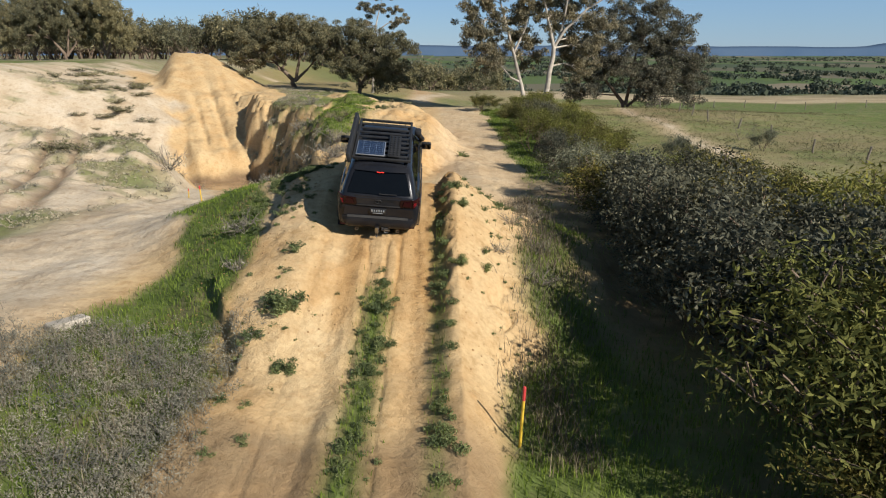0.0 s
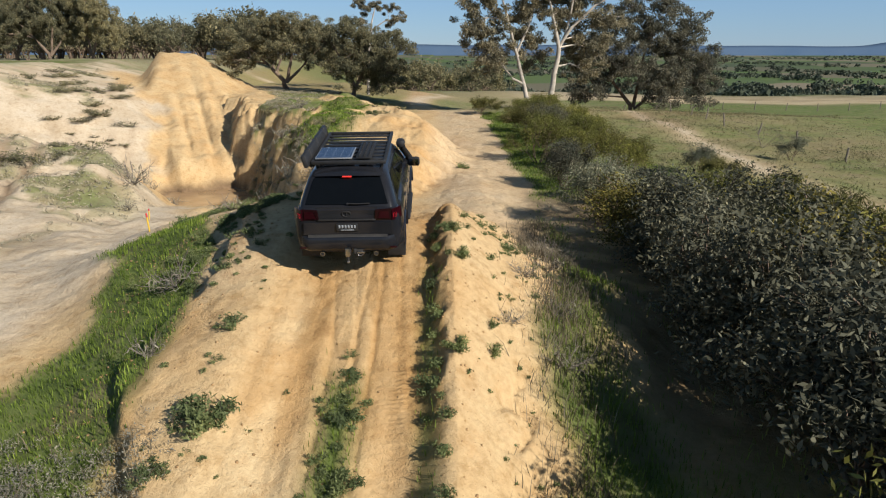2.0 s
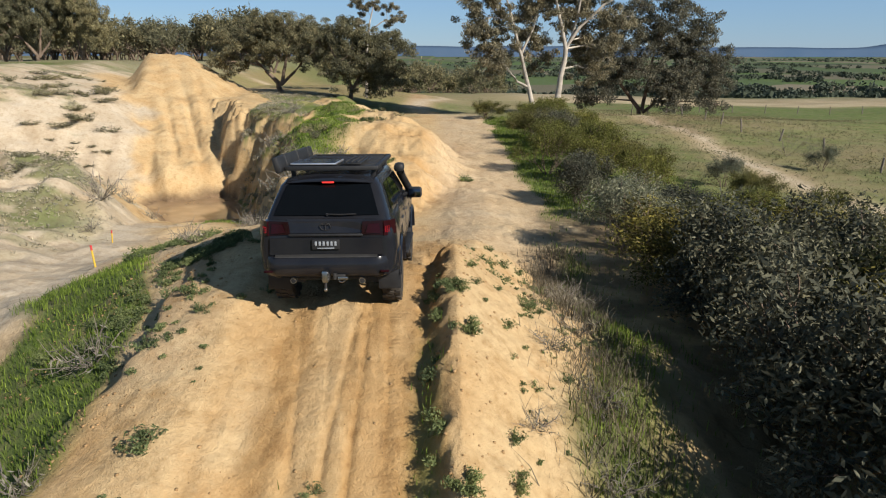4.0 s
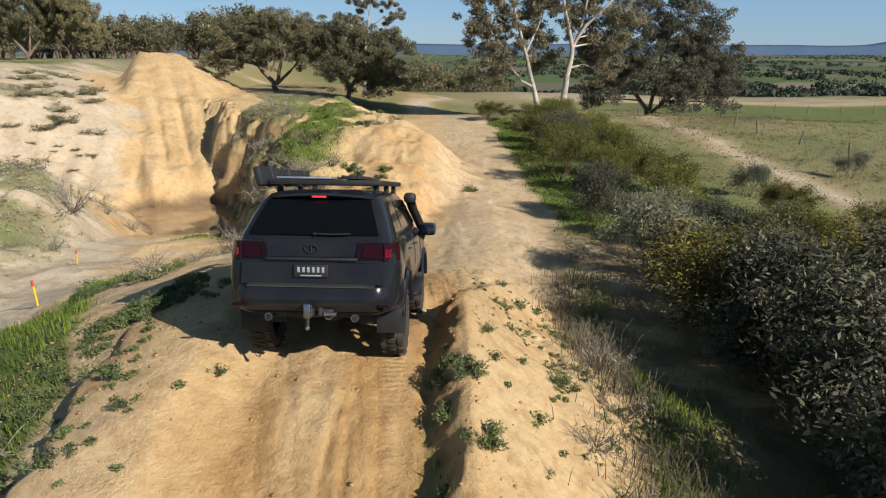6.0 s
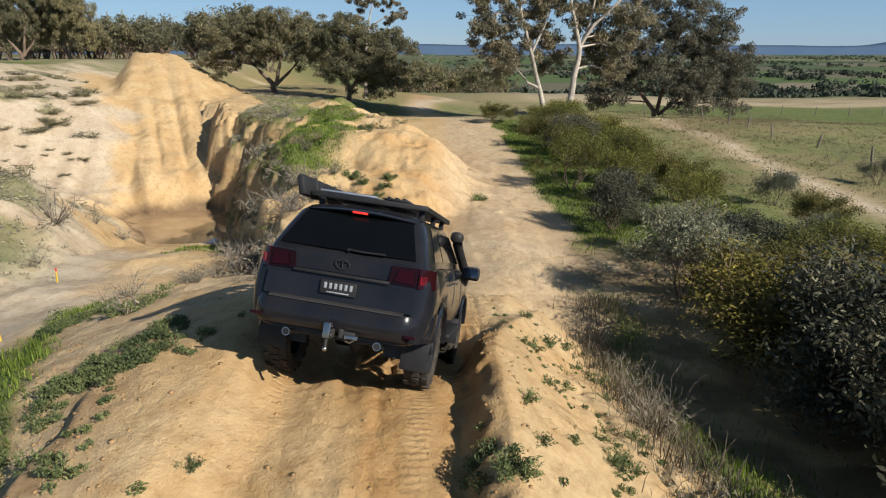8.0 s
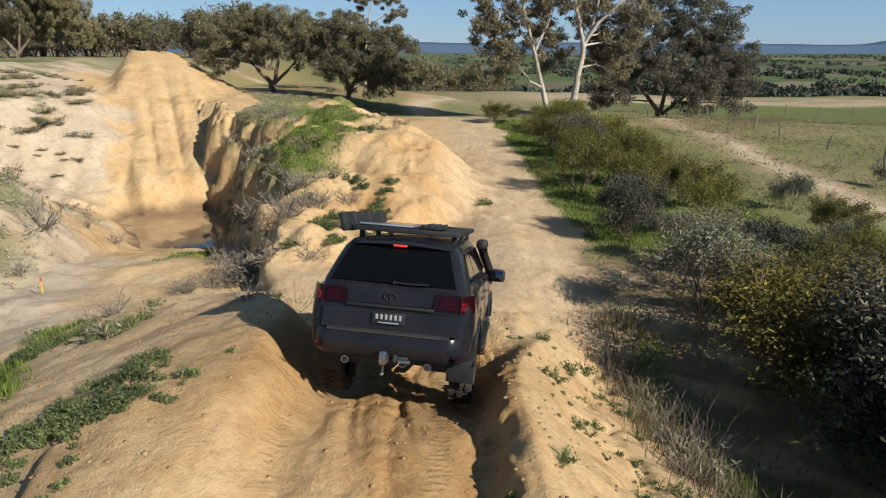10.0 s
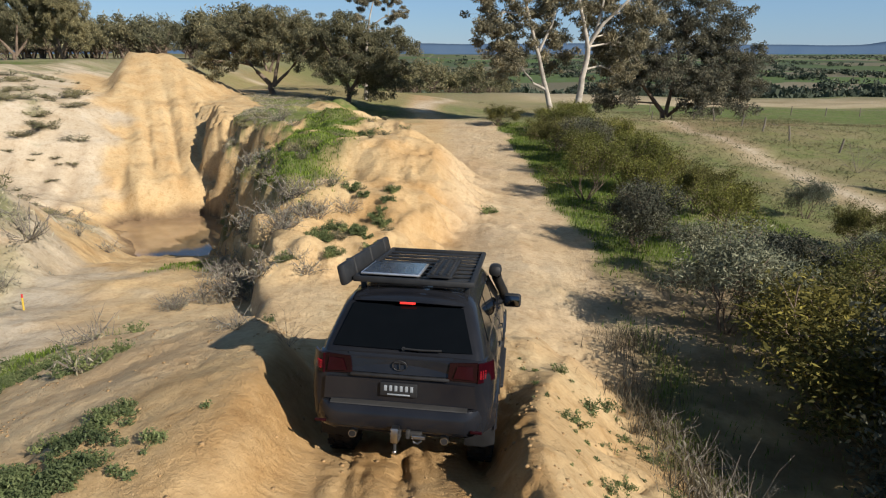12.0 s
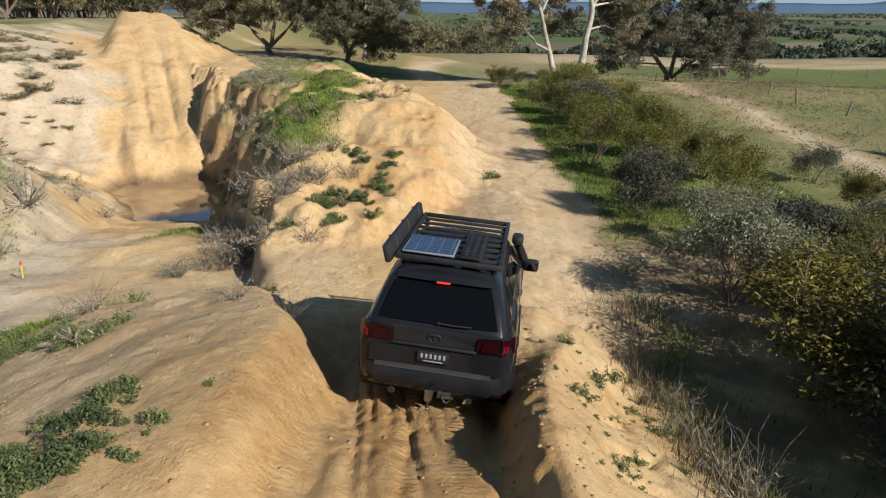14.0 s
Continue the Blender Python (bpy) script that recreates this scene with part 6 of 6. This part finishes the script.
    pipe(bm, [(0.95, 2.75, 1.16), (0.985, 2.48, 1.30), (0.95, 2.3, 1.42), (0.87, 1.95, 1.66), (0.85, 1.82, 1.76), (0.84, 1.76, 1.82)], [0.06, 0.07, 0.07, 0.07, 0.075, 0.08], 12)
    box(bm, 0.75, 0.93, 1.60, 1.88, 1.76, 1.92, 0.06)
    part("snorkel", bm, black, root)

    # roof platform
    bm = bmesh.new()
    for x in (-0.66, 0.66):
        box(bm, x - 0.03, x + 0.03, -0.36, 1.80, 2.01, 2.075, 0.015)
    for y in (-0.36, 1.80):
        box(bm, -0.69, 0.69, y - 0.03, y + 0.03, 2.01, 2.075, 0.015)
    rack = part("roof_rack", bm, black, root)
    for k in range(8):
        bm = bmesh.new()
        box(bm, -0.64, 0.64, -0.16 + 0.245 * k - 0.05, -0.16 + 0.245 * k + 0.05, 2.03, 2.055, 0.006)
        part("slat", bm, black, rack)
    for x in (-0.6, 0.6):
        for y in (-0.2, 0.75, 1.6):
            bm = bmesh.new()
            box(bm, x - 0.03, x + 0.03, y - 0.05, y + 0.05, 1.89, 2.03, 0.01)
            part("rack_foot", bm, black, rack)
    bm = bmesh.new()
    box(bm, -0.62, 0.06, -0.30, 0.44, 2.085, 2.11, 0.006)
    solar = part("solar_panel", bm, glossy("panel frame", (0.7, 0.7, 0.72), 0.3, metallic=0.8), root, "blue solar panel in a pale frame")
    bm = bmesh.new()
    box(bm, -0.60, 0.04, -0.28, 0.42, 2.108, 2.114, 0.0)
    part("solar_glass", bm, solar_cells(), solar)
    bm = bmesh.new()
    box(bm, 0.13, 0.43, -0.30, 0.85, 2.085, 2.11, 0.02)
    for i in range(3):
        for j in range(9):
            box(bm, 0.17 + 0.09 * i, 0.21 + 0.09 * i, -0.24 + 0.12 * j, -0.19 + 0.12 * j, 2.10, 2.135, 0.008)
    part("recovery_board", bm, black, root, "black plastic recovery board with studs")
    # awning in its bag along the side
    bm = bmesh.new()
    box(bm, -0.045, 0.045, -0.55, 1.85, 0, 0.24, 0.03, pose(-0.74, 0, 1.99, 0, -14, 0))
    awn = part("awning_bag", bm, black, root, "long black awning bag")
    for y in (-0.1, 0.7, 1.5):
        bm = bmesh.new()
        box(bm, -0.052, 0.052, y - 0.02, y + 0.02, -0.005, 0.247, 0.01, pose(-0.74, 0, 1.99, 0, -14, 0))
        part("strap", bm, trim, awn)

    # wheels: tyre with lugs, rim with spokes
    wheels = []
    for yw in (0.0, 2.85):
        for s in (1, -1):
            hub = new("wheel")
            hub.parent = root
            bm = bmesh.new()
            outline = ((-0.10, 0.235), (-0.135, 0.27), (-0.145, 0.34), (-0.13, 0.395), (-0.10, 0.408), (0.10, 0.408), (0.13, 0.395), (0.145, 0.34), (0.135, 0.27), (0.10, 0.235), (-0.10, 0.235))
            ring = [[Vector((x, r * math.cos(a), r * math.sin(a))) for x, r in outline] for a in np.linspace(0, 2 * math.pi, 41)]
            grid_mesh(bm, ring, False)
            bmesh.ops.remove_doubles(bm, verts=bm.verts, dist=1e-4)
            for k in range(30):
                a = 2 * math.pi * k / 30
                for x, w, o in ((-0.105, 0.07, 0), (0.0, 0.09, 0.5), (0.105, 0.07, 0)):
                    m = Matrix.Rotation(a + o * 2 * math.pi / 30, 4, "X")
                    box(bm, x - w / 2, x + w / 2, -0.028, 0.028, 0.40, 0.422, 0, m @ pose(0, 0, 0, 0, 0, 12 * (k % 2 * 2 - 1)))
            part("tyre", bm, rubber, hub, "dusty all-terrain tyre")
            bm = bmesh.new()
            prof_r = ((-0.10, 0.24), (0.10, 0.24), (0.11, 0.245), (0.09, 0.22), (0.02, 0.21), (-0.10, 0.22), (-0.10, 0.24))
            ring = [[Vector((s * x, r * math.cos(a), r * math.sin(a))) for x, r in prof_r] for a in np.linspace(0, 2 * math.pi, 33)]
            grid_mesh(bm, ring, False)
            for k in range(6):
                m = Matrix.Rotation(math.pi * k / 3, 4, "X")
                box(bm, s * 0.06 - 0.02, s * 0.06 + 0.02, -0.035, 0.035, 0.0, 0.225, 0.008, m)
            pipe(bm, [(s * 0.03, 0, 0), (s * 0.09, 0, 0), (s * 0.10, 0, 0)], [0.07, 0.065, 0.05], 14)
            part("rim", bm, rim_m, hub)
            wheels.append((hub, s * 0.83, yw))
    tagged(root, "dusty dark grey four-wheel-drive wagon with a loaded roof rack", "car")
    return root, wheels


car, WHEELS = build_car()

CAR_PATH = (
    (0, -1.86, 16.55, -0.41, 17.9, 5.0, 2.5),
    (0.5, -1.83, 16.94, -0.31, 14.9, 2.4, 1.5),
    (1, -1.80, 16.96, -0.13, 8.8, -0.8, 1.0),
    (1.5, -1.81, 17.13, -0.08, 7.5, -0.3, 0.8),
    (2, -1.79, 17.03, -0.06, 6.9, -0.8, 0.3),
    (2.5, -1.77, 17.05, -0.03, 6.5, -0.8, 0.3),
    (3, -1.78, 17.22, 0.03, 3.5, -0.9, -0.0),
    (5.5, -1.64, 18.22, 0.31, -11.2, -0.0, -1.3),
    (6, -1.65, 18.37, 0.31, -12.1, 0.3, -2.4),
    (6.5, -1.65, 18.63, 0.35, -15.2, 1.8, -3.5),
    (7, -1.65, 18.85, 0.34, -16.3, 3.0, -5.1),
    (7.5, -1.67, 19.13, 0.30, -17.9, 4.3, -7.4),
    (8, -1.66, 19.46, 0.23, -19.1, 6.1, -9.5),
    (10.5, -1.26, 21.47, -0.49, -11.4, 2.0, -7.8),
    (11, -1.25, 21.52, -0.60, -9.2, 2.0, -7.7),
    (11.5, -1.24, 21.51, -0.56, -9.5, 2.6, -8.0),
    (12, -1.20, 21.56, -0.59, -8.7, 0.9, -7.3),
    (12.5, -1.12, 21.85, -0.74, -5.8, 2.0, -7.0),
    (13, -1.07, 22.17, -0.88, -4.1, 1.7, -6.9),
    (13.5, -1.03, 22.39, -0.94, -4.1, 3.1, -7.4),
    (14, -0.99, 22.85, -1.08, -3.4, 4.6, -8.6),
)


def motions():
    rows = [(t, pose(x, y, z, rx, ry, rz)) for t, x, y, z, rx, ry, rz in CAR_PATH]
    walk(car, rows)
    ts = [r[0] for r in CAR_PATH]
    grid = np.arange(0, 14.01, 0.5)
    place = [np.interp(grid, ts, [r[k] for r in CAR_PATH]) for k in range(1, 7)]
    way = np.concatenate([[0], np.cumsum(np.abs(np.diff(place[1])))])
    for hub, wx, wy in WHEELS:
        keys = []
        for i, t in enumerate(grid):
            m = pose(*(float(p[i]) for p in place))
            foot = m @ Vector((wx, wy, 0))
            gap = float(land(foot.x, foot.y)) - foot.z
            lift = min(0.13, max(-0.16, gap))
            keys.append((float(t), pose(wx, wy, 0.42 + lift) @ pose(0, 0, 0, -math.degrees(way[i] / 0.42))))
        walk(hub, keys)


motions()
